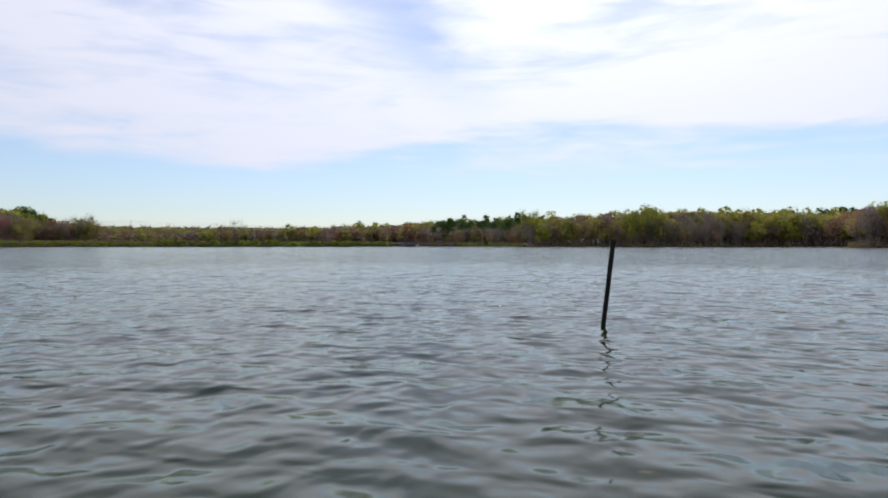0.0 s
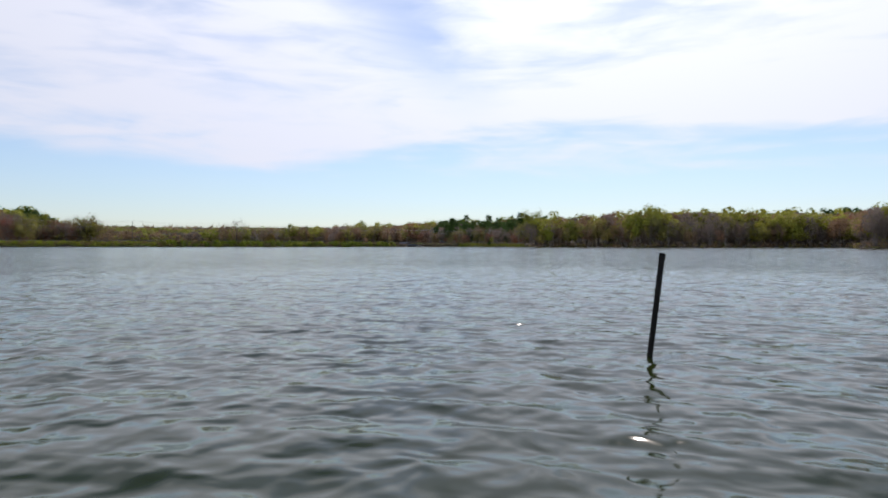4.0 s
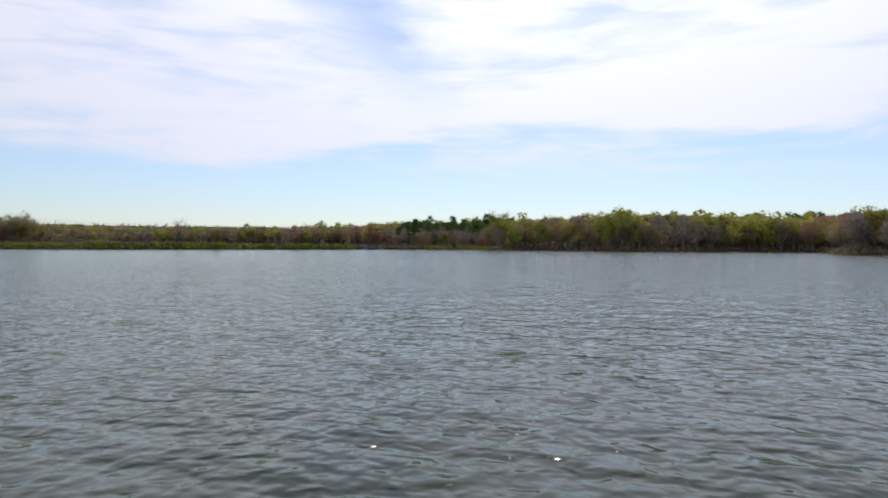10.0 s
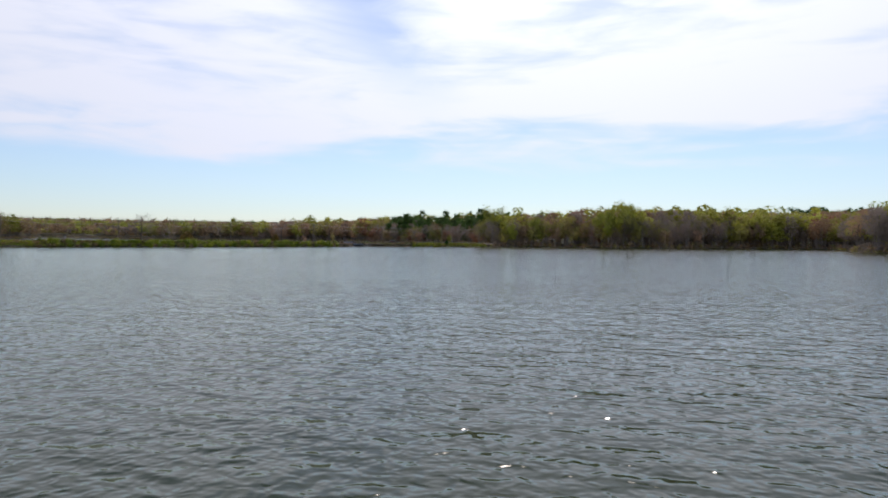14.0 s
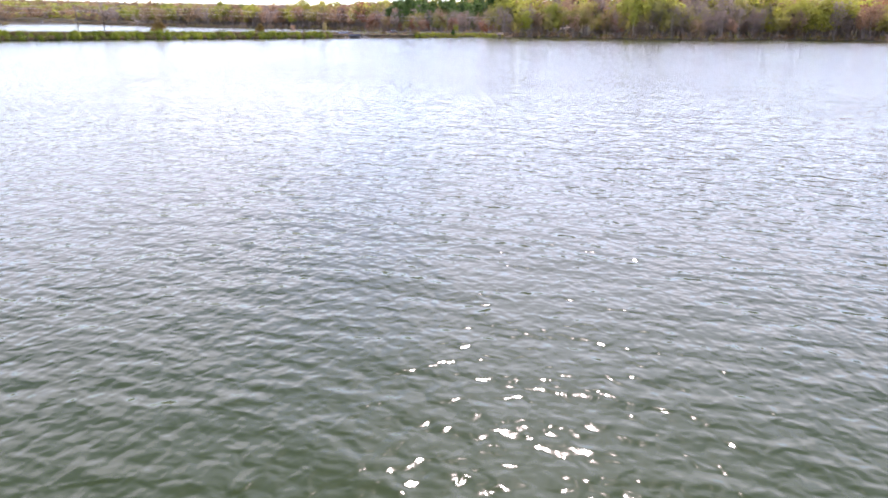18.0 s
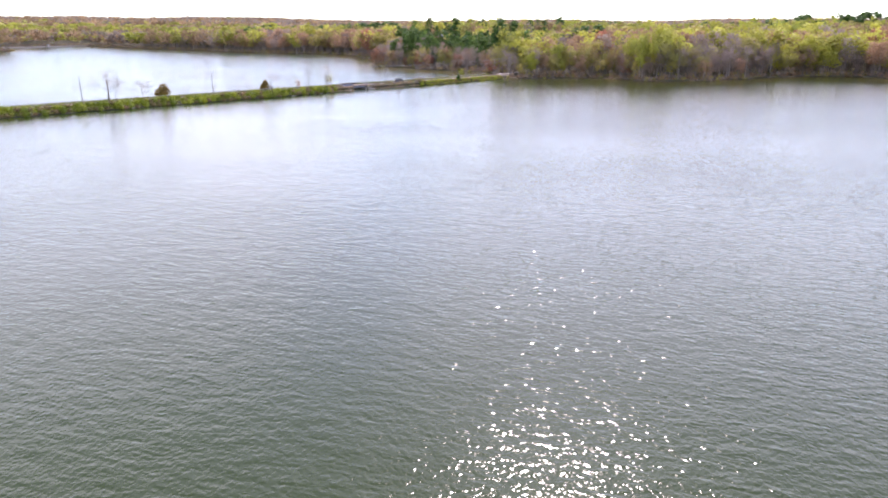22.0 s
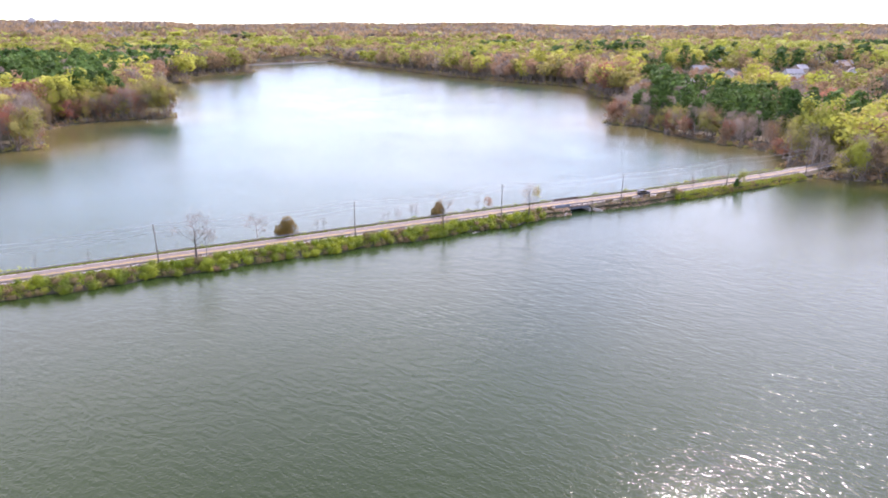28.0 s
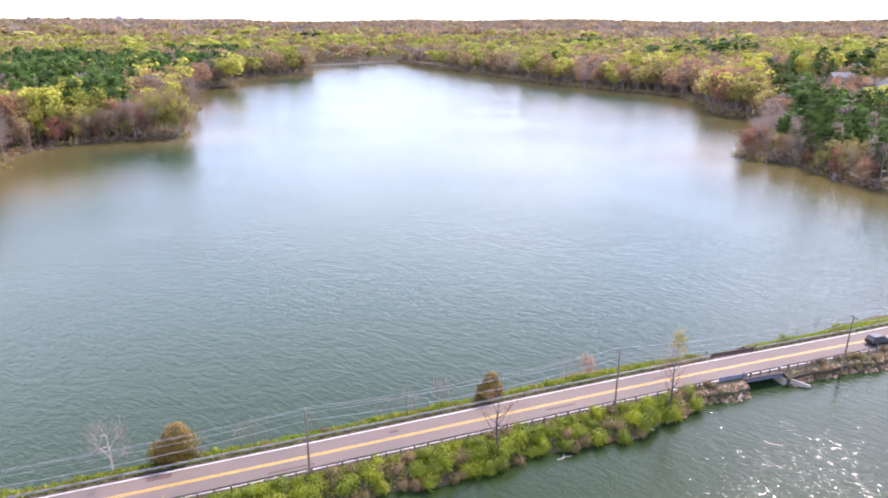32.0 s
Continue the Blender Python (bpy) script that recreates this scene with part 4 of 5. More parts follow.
def kind_at(x, y, u, d):
    """Which kind of tree grows at a place: pines in stands, pale budding kinds by the water, mixed leaves inland, grey
    for haze far off.
    """
    pines = (wave_noise(x, y, 0.0095, 0.7) > 0.945) & (d > 60) & (u > 0.1)
    pines |= (x > 236) & (x < 350) & (y > 50) & (y < 280) & (d > 11) & (d < 80) & (u > 0.38)
    pines |= (x < 6) & (x > -110) & (y > 572) & (y < 800) & (d > 12) & (u > 0.12)
    pines |= (x < -78) & (x > -300) & (y > 580) & (y < 800) & (u > 0.12)
    pines |= (x < -46) & (x > -260) & (y > 322) & (y < 545) & (d > 12) & (wave_noise(x, y, 0.03, 2.2) > 0.25) & (u > 0.15)
    for px, py, half in ((551, 636, 62), (668, 767, 50)):
        pines |= (np.abs(0.59 * (y - py) - 0.807 * (x - px)) < half) & (np.abs(0.59 * (x - px) + 0.807 * (y - py)) < 22) & (u > 0.1)
    pines &= np.hypot(x, y) < 1700
    tone = 0.5 + 0.36 * (wave_noise(x, y, 0.033, 3.1) - 0.5) + 0.26 * (wave_noise(x, y, 0.011, 5.3) - 0.5) + 0.34 * (wave_noise(x, y, 0.085, 1.4) - 0.5) + 0.56 * (u - 0.5) - 0.12 * (1 - smooth01(d, 6, 60)) + 0.04 * smooth01(d, 80, 300)
    # beyond 1300 m the crowns shift to grey, standing in for distance haze
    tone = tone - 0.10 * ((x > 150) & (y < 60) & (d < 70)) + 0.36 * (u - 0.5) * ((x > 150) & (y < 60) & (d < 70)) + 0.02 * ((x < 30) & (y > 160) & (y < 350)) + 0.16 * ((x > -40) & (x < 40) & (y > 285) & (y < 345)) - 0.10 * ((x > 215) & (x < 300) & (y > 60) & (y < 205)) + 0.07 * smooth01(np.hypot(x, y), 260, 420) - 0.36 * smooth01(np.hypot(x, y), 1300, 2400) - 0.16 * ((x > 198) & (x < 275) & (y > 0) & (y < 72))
    belt = low_belt(x, y) > 0
    tone = np.where(belt, 0.30 + 0.25 * u, tone)
    for hx, hy, *_ in HOUSE_SPOTS:
        ring = np.hypot(x - hx, y - hy)
        pines |= (ring > 12) & (ring < 24) & (u > 0.45) & ~belt
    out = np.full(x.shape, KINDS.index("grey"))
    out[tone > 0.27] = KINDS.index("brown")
    out[(tone > 0.52)] = KINDS.index("olive")
    out[(tone > 0.70)] = KINDS.index("yellow")
    out[(tone > 0.385) & (tone < 0.425) & (np.hypot(x, y) < 520)] = KINDS.index("red")
    out[pines] = KINDS.index("pine")
    return out


def scatter(x0, x1, y0, y1, step, seed):
    rng = np.random.default_rng(seed)
    gx, gy = np.meshgrid(np.arange(x0, x1, step), np.arange(y0, y1, step))
    x = gx.ravel() + rng.uniform(-0.48, 0.48, gx.size) * step
    y = gy.ravel() + rng.uniform(-0.48, 0.48, gx.size) * step
    return x, y, rng.random(gx.size), rng.random(gx.size)


# rooms left open: the road's cutting and the gardens round the houses
HOUSES = HOUSE_SPOTS


def clear(x, y):
    ok = ~((x > 175) & (np.abs(y - axis_y(x)) < 6.0))
    for hx, hy, *_ in HOUSES:
        down, across = garden(x, y, hx, hy)
        ok &= (np.hypot(x - hx, y - hy) > 12.5) & ~((down > 0) & (down < 30) & (np.abs(across) < 14))
    return ok


def in_view(x, y):
    """The wide sector that the flight looks into."""
    ang = np.degrees(np.arctan2(y + 330, x + 150))
    return ((ang > 5) & (ang < 112)) | ((np.hypot(x, y) < 900) & (ang > -30) & (ang < 130))


def near_zone(x, y, d):
    return (d < 26) & (np.hypot(x - 20, y - 30) < 420) & (np.degrees(np.arctan2(y + 330, x + 150)) > 8)


def front_row(x, y, d):
    """The trees at the water that the flight passes nearest, kept as single things."""
    east = (x > 150) & (y > -110) & (y < 200) & (d < 15)
    west = (x < 20) & (y > 170) & (y < 345) & (d < 13)
    return (east | west) & near_zone(x, y, d)


tx, ty, tu, tv = scatter(-330, 470, -330, 470, 6.6, 21)
td = shore(tx, ty)
ok = (td > 1.0) & front_row(tx, ty, td) & clear(tx, ty)
tx, ty, tu, tv, td = tx[ok], ty[ok], tu[ok], tv[ok], td[ok]
tk = kind_at(tx, ty, tu, td)
tz = land(tx, ty)
used = {k: [False, False] for k in KINDS}
for x, y, z, u, v, k, d in zip(tx, ty, tz, tu, tv, tk, td):
    kind = KINDS[k]
    i = int(v * 97) % 2
    scale = (0.8 + 0.45 * v) * (1.28 if x < 50 else 0.92 if y > 60 else 1.12 if y > -130 else 0.9) * {"yellow": 1.12, "pine": 1.1 if x > 50 else 1.0}.get(kind, 0.95) * (0.62 if d < 4.5 and u > 0.45 else 1.0)
    m = pose(x, y, z, 0, 0, 360 * ((u * 37) % 1)) @ Matrix.Diagonal((scale, scale, scale * (0.9 + 0.25 * u), 1))
    if not used[kind][i]:
        PROTOS[kind][i].matrix_basis = m
        used[kind][i] = True
    else:
        c = copy_thing(PROTOS[kind][i], Matrix.Identity(4))
        c.matrix_basis = m
for kind, i, x, y, s, wide in (("red", 0, 234, 170, 1.05, 1.35), ("olive", 1, 241, 160, 0.9, 1.1), ("red", 0, 238, 112, 0.72, 1.2), ("red", 0, 237, 124, 0.5, 1.3), ("olive", 1, 240, 98, 1.05, 1.3), ("red", 0, 240, 84, 0.85, 1.0), ("red", 0, 241, 143, 0.55, 1.3), ("olive", 0, 242, 134, 0.8, 1.2), ("red", 0, 229, 40, 0.8, 1.3), ("yellow", 0, -26, 313, 1.15, 0.75), ("olive", 0, -32, 311, 1.3, 0.7), ("brown", 0, -40, 313, 1.15, 0.9), ("yellow", 1, -50, 313, 0.8, 1.0), ("red", 0, -62, 309, 0.95, 1.1), ("brown", 1, -71, 306, 1.05, 1.0), ("olive", 0, -56, 316, 1.15, 0.9), ("red", 0, -80, 298, 1.1, 1.1)):
    z = float(land(np.array([float(x)]), np.array([float(y)]))[0])
    c = copy_thing(PROTOS[kind][i], Matrix.Identity(4))
    c.matrix_basis = pose(x, y, z, 0, 0, x * 13.0) @ Matrix.Diagonal((s * wide, s * wide, s, 1))
tall_bare = broadleaf("shore_tree", "grey", 22, 6.0, 0.42, 68, "tall pale leafless tree at the tip of the wooded point", 1500, 0.8, bare=True, sigma=0.8, first=0.25, bark=M_BARK_PALE, group=SHORE_GROUP)
tall_bare.matrix_basis = pose(-24, 317, float(land(np.array([-24.0]), np.array([317.0]))[0]))
for kind in KINDS:
    for i in (0, 1):
        if not used[kind][i]:
            for o in (*PROTOS[kind][i].children, PROTOS[kind][i]):
                bpy.data.objects.remove(o)


# ---- woods farther off, joined ----
def crown_template(kind, n, size, seed):
    """A crown of height one as loose leaf clumps, and a thin trunk."""
    rng = np.random.default_rng(seed)
    if kind == "pine":
        # open white pine: flat plates of needles in uneven tiers, rounded at the top
        tiers = 9
        who = rng.integers(0, tiers * 3, n)
        lvl, arm = who // 3, who % 3
        k = 0.30 + 0.66 * (lvl + 0.35 * rng.random(tiers * 3)[who]) / (tiers - 1)
        a0 = (rng.random(tiers * 3) * 6.28)[who]
        reach = (0.10 + 0.12 * rng.random(tiers * 3))[who] * np.clip(1.25 - np.abs(k - 0.55) * 1.7, 0.25, 1.0)
        ang = a0 + rng.normal(0, 0.55, n)
        rad = reach * np.sqrt(rng.random(n)) * 1.25
        p = np.stack([np.cos(ang) * rad, np.sin(ang) * rad, k + rng.normal(0, 0.030, n) - 0.15 * rad], 1)
        out = np.stack([np.cos(ang) * 0.8, np.sin(ang) * 0.8, 0.8 + 0 * ang], 1) + rng.normal(0, 0.25, (n, 3))
    elif kind in ("yellow", "olive"):
        # a crown of rounded lobes, the upper ones fuller
        lobes = 11
        q = (np.arange(lobes) + 0.5) / lobes
        zc, a0 = 1 - 1.80 * q, np.arange(lobes) * 2.39996 + rng.normal(0, 0.35, lobes)
        flat = np.sqrt(np.maximum(0, 1 - zc ** 2))
        mid = np.stack([np.cos(a0) * flat * 0.165, np.sin(a0) * flat * 0.165, 0.655 + zc * 0.235], 1) * (1 + rng.normal(0, 0.10, (lobes, 1)))
        big = 0.098 + 0.035 * rng.random(lobes)
        who = rng.integers(0, lobes, n)
        out = rng.normal(size=(n, 3)) + np.array([0, 0, 0.35])
        out /= np.linalg.norm(out, axis=1, keepdims=True)
        p = mid[who] + out * (big[who] * (0.85 + 0.25 * rng.random(n)))[:, None]
    else:
        # a leafless crown: fine twigs rising from the limbs
        ang, k = rng.random(n) * 6.28, rng.random(n)
        rad = 0.21 * np.sqrt(rng.random(n)) * (0.35 + 0.9 * np.sin(math.pi * np.clip(0.16 + 0.80 * k, 0, 1)))
        rad = rad * (1 + 0.22 * np.sin(3 * ang + seed))
        p = np.stack([np.cos(ang) * rad, np.sin(ang) * rad, 0.36 + 0.60 * k], 1)
        out = np.stack([np.cos(ang) * rad * 2.2, np.sin(ang) * rad * 2.2, 0.55 + 0 * ang], 1) + rng.normal(size=(n, 3)) * 0.28
        out /= np.linalg.norm(out, axis=1, keepdims=True)
        side = np.cross(out, rng.normal(size=(n, 3)))
        side /= np.linalg.norm(side, axis=1, keepdims=True)
        long, wide = size * (1.3 + 0.9 * rng.random(n))[:, None], size * 0.40
        t = np.stack([p - side * wide, p + side * wide, p + out * long], 1)
        stem = []
        for a1 in range(4):
            ca, sa, w = math.cos(a1 * 1.7 + seed), math.sin(a1 * 1.7 + seed), 0.011
            stem += [[[ca * 0.03 - sa * w, sa * 0.03 + ca * w, -0.02], [ca * 0.03 + sa * w, sa * 0.03 - ca * w, -0.02], [ca * 0.12, sa * 0.12, 0.86]],
                     [[ca * (0.03 - w), sa * (0.03 - w), -0.02], [ca * (0.03 + w), sa * (0.03 + w), -0.02], [ca * 0.10, sa * 0.10, 0.80]]]
        return t, np.array(stem)
    t = triangles(p, size, rng, 1.1, out)
    stem = np.array([[[-0.012, 0, -0.02], [0.012, 0, -0.02], [0.02, 0.01, 0.7]], [[0, -0.012, -0.02], [0, 0.012, -0.02], [-0.01, 0.02, 0.7]], [[0.05, -0.005, -0.02], [0.05, 0.009, -0.02], [0.10, 0.03, 0.62]]])
    return t, stem


def woods(name, x, y, u, v, kinds, tall, n, size, label, stems, broad):
    mats = [M_LEAF[k] for k in KINDS] + [M_BARK]
    z = land(x, y)
    chunks, index, vigour = [], [], []
    vr = np.random.default_rng(77)
    for ki, kind in enumerate(KINDS):
        for variant in range(3):
            sel = (kinds == ki) & ((v * 31).astype(int) % 3 == variant)
            if not sel.any():
                continue
            t, stem = crown_template(kind, n, size, 100 + ki * 5 + variant)
            h = tall * (0.60 + 0.66 * v[sel]) * (1 - 0.5 * low_belt(x[sel], y[sel])) * (1 + 0.25 * (1 - smooth01(x[sel], 20, 120))) * {"yellow": 1.1, "pine": 1.2}.get(kind, 0.96) * (1 - (0.08 if kind == "pine" else 0.0) * (1 - smooth01(x[sel], 20, 60))) * (1 + 0.26 * smooth01(y[sel], 230, 330) * smooth01(x[sel], 0, 120) * (1 - smooth01(np.hypot(x[sel], y[sel]), 900, 1300)) * (1 - smooth01(x[sel], 380, 450))) * (1 - 0.15 * smooth01(x[sel], 140, 220) * (1 - smooth01(y[sel], 130, 260)) * smooth01(y[sel], 20, 70) + 0.16 * smooth01(x[sel], 140, 220) * (1 - smooth01(y[sel], 0, 60)) * smooth01(y[sel], -150, -110)) * (1 - 0.3 * (1 - smooth01(x[sel], -260, -120)) * (1 - smooth01(y[sel], 150, 320)))
            wide = broad * h * (0.85 + 0.5 * u[sel])
            a = u[sel] * 40
            ca, sa = np.cos(a)[:, None, None], np.sin(a)[:, None, None]
            for tri, mi in ((t, ki), (stem, len(KINDS))):
                if mi == len(KINDS) and not stems:
                    continue
                px, py, pz = tri[None, :, :, 0], tri[None, :, :, 1], tri[None, :, :, 2]
                w = wide[:, None, None]
                out = np.stack([(px * ca - py * sa) * w + x[sel][:, None, None], (px * sa + py * ca) * w + y[sel][:, None, None], pz * h[:, None, None] + z[sel][:, None, None]], -1)
                chunks.append(out.reshape(-1, 3, 3))
                index.append(np.full(len(chunks[-1]), mi))
                vigour.append(np.repeat(vr.uniform(-0.30, 0.30, len(out)), len(tri)))
    me = big_mesh(name, np.concatenate(chunks), mats, np.concatenate(index))
    me.attributes.new("vigour", "FLOAT", "FACE").data.foreach_set("value", np.concatenate(vigour).astype(np.float32))
    return tagged(new(name, me), label, "woods", kind="stuff")


def plant(name, box, step, seed, test, tall, n, size, label, stems=True, broad=1.0):
    x, y, u, v = scatter(*box, step, seed)
    d = shore(x, y)
    ok = (d > 1.2) & clear(x, y) & in_view(x, y)
    ok[ok] &= test(x[ok], y[ok], d[ok])
    x, y, u, v, d = x[ok], y[ok], u[ok], v[ok], d[ok]
    return woods(name, x, y, u, v, kind_at(x, y, u, d), tall, n, size, label, stems, broad)


def middle(x, y, d):
    return (d < 120) & (np.hypot(x - 60, y - 60) < 620) & ~near_zone(x, y, d)


def second_row(x, y, d):
    return near_zone(x, y, d) & ~front_row(x, y, d)


def beyond(x, y, d):
    return (np.hypot(x, y - 100) < 1500) & ~middle(x, y, d) & ~near_zone(x, y, d)


plant("lakeside_woods", (-420, 700, -380, 720), 8.8, 31, middle, 19, 230, 0.060, "mixed spring woods of pines, budding and leafing trees by the lake", broad=1.15)
plant("shore_woods", (-420, 520, -380, 520), 7.6, 30, second_row, 18.5, 560, 0.038, "mixed budding and leafing trees standing close to the shore", broad=1.2)
plant("inland_woods", (-900, 1000, -700, 1000), 11.0, 32, lambda x, y, d: beyond(x, y, d) & (np.hypot(x, y - 100) < 850), 18.5, 84, 0.090, "mixed spring woods spreading inland in yellow-green and brown", broad=1.28)
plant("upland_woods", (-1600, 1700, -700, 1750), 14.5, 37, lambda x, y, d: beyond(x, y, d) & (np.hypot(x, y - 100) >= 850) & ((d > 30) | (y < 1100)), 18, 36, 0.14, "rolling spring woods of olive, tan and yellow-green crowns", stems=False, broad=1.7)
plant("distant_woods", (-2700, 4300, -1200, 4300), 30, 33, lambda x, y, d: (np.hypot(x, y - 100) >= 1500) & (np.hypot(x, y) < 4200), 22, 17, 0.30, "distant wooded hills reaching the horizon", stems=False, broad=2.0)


# undergrowth along the water's edge
ux, uy, uu, uv = scatter(-330, 480, -320, 1230, 2.4, 35)
ud = shore(ux, uy)
ok = (ud > 0.2) & (ud < 8.5) & in_view(ux, uy) & ~((ux > 170) & (np.abs(uy - axis_y(ux)) < 5.5))
ux, uy, uu, uv = ux[ok], uy[ok], uu[ok], uv[ok]
urng = np.random.default_rng(36)
per = 16
uh = 0.8 + 3.6 * uv ** 1.6
up_ = np.repeat(np.stack([ux, uy, land(ux, uy)], 1), per, 0)
hh = np.repeat(uh, per)
up_ = up_ + np.stack([urng.normal(0, 0.8, len(up_)), urng.normal(0, 0.8, len(up_)), hh * urng.random(len(up_)) ** 1.3], 1)
um = np.repeat(np.where(uu < 0.45, 0, np.where(uu < 0.8, 1, 2)), per)
tagged(new("shore_brush", big_mesh("shore_brush", triangles(up_, 0.85, urng), [M_LEAF["grey"], M_LEAF["brown"], M_LEAF["olive"]], um)), "tangled brush and saplings along the water's edge", "brush", kind="stuff")

# ---- vegetation on the causeway ----
SHRUB_GROUP = "shrubs along the causeway bank"


def shrub(name, h, spread, seed, leaves, size, mat, label, bark=M_BARK_DARK, group=SHRUB_GROUP):
    rng = np.random.default_rng(seed)
    wood, tips = Shape(), []
    for i in range(9):
        ang = i * 2.4 + rng.normal(0, 0.3)
        lean = 0.25 + 0.75 * rng.random()
        p0 = np.array([math.cos(ang), math.sin(ang), 0]) * 0.12 * spread
        p1 = np.array([math.cos(ang) * spread * lean * 0.6, math.sin(ang) * spread * lean * 0.6, h * 0.5])
        p2 = np.array([math.cos(ang) * spread * lean, math.sin(ang) * spread * lean, h * (1.05 - 0.45 * lean) * (0.8 + 0.3 * rng.random())])
        wood.tube([tuple(p0 - np.array([0, 0, 0.25])), tuple(p1), tuple(p2)], [0.03, 0.02, 0.006], 4, cap=False)
        tips += [p1, p2, (p1 + p2) / 2, (p0 + p1) / 2]
    pts = lump(np.array(tips), leaves, rng, 0.22 * h)
    pts = pts[pts[:, 2] > 0.02]
    ob = tagged(new(name), label, "shrub", group)
    part("stem", wood.mesh("stem", bark), ob)
    part("foliage", big_mesh("foliage", triangles(pts, size, rng, 1.0, pts - np.array([0, 0, h * 0.2])), [mat]), ob)
    return ob


SHRUBS = [shrub("shrub", 1.6, 1.5, 41, 1300, 0.17, M_SHRUB, "dense bright green shrub on the causeway bank"),
          shrub("shrub", 1.2, 1.3, 42, 1000, 0.16, M_SHRUB, "low bright green shrub by the guard rail"),
          shrub("shrub", 1.3, 1.4, 43, 900, 0.14, M_SHRUB_DULL, "brownish half-bare shrub at the water's edge"),
          shrub("shrub", 2.0, 1.2, 44, 1200, 0.17, M_SHRUB, "upright yellow-green shrub on the causeway bank")]
placed = [False] * 4
srng = random.Random(5)


def bank_z(x, off):
    """Height of the causeway bank at an offset from its centre line."""
    nb, fb, zr, j = near_bank(x), far_bank(x), float(road_z(x)) - 0.12, 0.12 * math.sin(x * 1.7)
    return float(np.interp(off, [-nb - 0.3, -nb + 0.5, -nb * 0.6 - 1.9, -3.9, 4.1, 5.7, fb - 0.5, fb + 0.2], [-0.15, 0.45 + j, 1.25 + j, zr, zr, zr - 0.15 - j, 0.45 + j, -0.15]))


def set_shrub(i, x, off, s):
    m = pose(x, float(axis_y(x)) + off, bank_z(x, off) - 0.06, 0, 0, srng.random() * 360) @ Matrix.Diagonal((s, s, s * srng.uniform(0.85, 1.15), 1))
    if placed[i]:
        copy_thing(SHRUBS[i], Matrix.Identity(4)).matrix_basis = m
    else:
        SHRUBS[i].matrix_basis, placed[i] = m, True


x = -62.0
while x < 135:
    stony = 76 < x < 132
    if not (BRIDGE[0] - 5 < x < BRIDGE[1] + 5):
        nb = near_bank(x)
        if not stony or srng.random() < 0.9:
            set_shrub(srng.choice([0, 0, 1, 2, 3] if x < 76 else [2]), x, -4.7 - srng.random() * 0.7, srng.uniform(0.6, 0.95) * (0.7 if stony else 1.0))
        if not stony or srng.random() < 0.85:
            set_shrub(srng.choice([0, 0, 0, 1, 2, 2] if x < 76 else [2]), x + srng.uniform(-1, 1), -nb + 1.5 + srng.random() * 0.8, srng.uniform(0.75, 1.25) * (0.6 if stony else 1.0))
        if not stony:
            set_shrub(srng.choice([0, 2, 2, 3]), x + srng.uniform(-1, 1), -nb - 0.15 + 0.5 * srng.random(), srng.uniform(0.7, 1.1))
    x += srng.uniform(1.6, 2.5)
# the far side has low scattered growth
x = -40.0
while x < 120:
    if not (BRIDGE[0] - 4 < x < BRIDGE[1] + 5) and srng.random() < 0.8:
        set_shrub(srng.choice([1, 1, 2, 0]), x, 4.7 + srng.random() * 1.8, srng.uniform(0.25, 0.7))
    x += srng.uniform(1.6, 3.2)

grng = np.random.default_rng(8)
gx = grng.uniform(-130, 200, 46000)
gx = gx[(gx < BRIDGE[0] - 2) | (gx > BRIDGE[1] + 2)]
side = grng.random(len(gx)) < 0.55
goff = np.where(side, 4.0 + 3.6 * grng.random(len(gx)) ** 1.5, -grng.uniform(3.9, 8.6, len(gx)))
gz = np.array([bank_z(float(a), float(b)) for a, b in zip(gx, goff)])
keep = (gz > 0.2) & ~((goff < 0) & (gx > 74) & (gx < 134) & (grng.random(len(gx)) < 0.9))
gx, goff, gz = gx[keep], goff[keep], gz[keep]
gp = np.stack([gx, axis_y(gx) + goff, gz], 1)
ga = grng.random(len(gp)) * 6.28
gw = np.stack([np.cos(ga), np.sin(ga), 0 * ga], 1) * 0.26
tip = gp + np.stack([grng.normal(0, 0.12, len(gp)), grng.normal(0, 0.12, len(gp)), grng.uniform(0.2, 0.55, len(gp))], 1)
tagged(new("verge_grass", big_mesh("verge_grass", np.stack([gp - gw, gp + gw, tip], 1), [M_GRASS])), "rough spring grass on the causeway verges", "grass", kind="stuff")

# joined brush where the flight stays far off
brng = np.random.default_rng(9)
bx_ = np.concatenate([brng.uniform(-135, -62, 330), brng.uniform(135, 200, 230)])
bo_ = np.where(brng.random(len(bx_)) < 0.8, -brng.uniform(4.9, 8.4, len(bx_)), brng.uniform(5.4, 6.8, len(bx_)))
bo_ = np.where(bx_ > 100, np.maximum(bo_, -6.6), bo_)
bp_ = np.array([(a, float(axis_y(a)) + o, bank_z(float(a), float(o))) for a, o in zip(bx_, bo_)])
bp_ = np.repeat(bp_, 40, 0)
bp_ = bp_ + np.stack([brng.normal(0, 0.55, len(bp_)), brng.normal(0, 0.55, len(bp_)), 1.0 * brng.random(len(bp_)) ** 1.4], 1)
tagged(new("bank_brush", big_mesh("bank_brush", triangles(bp_, 0.32, brng), [M_SHRUB, M_SHRUB_DULL], np.repeat(brng.random(len(bx_)) < 0.45, 40).astype(int))), "green and brown brush along the causeway bank", "brush", kind="stuff")

# single trees on the causeway


def stand(ob, x, off, turn=0.0, s=1.0):
    ob.matrix_basis = pose(x, float(axis_y(x)) + off, bank_z(x, off) - 0.1, 0, 0, turn) @ Matrix.Scale(s, 4)
    return ob


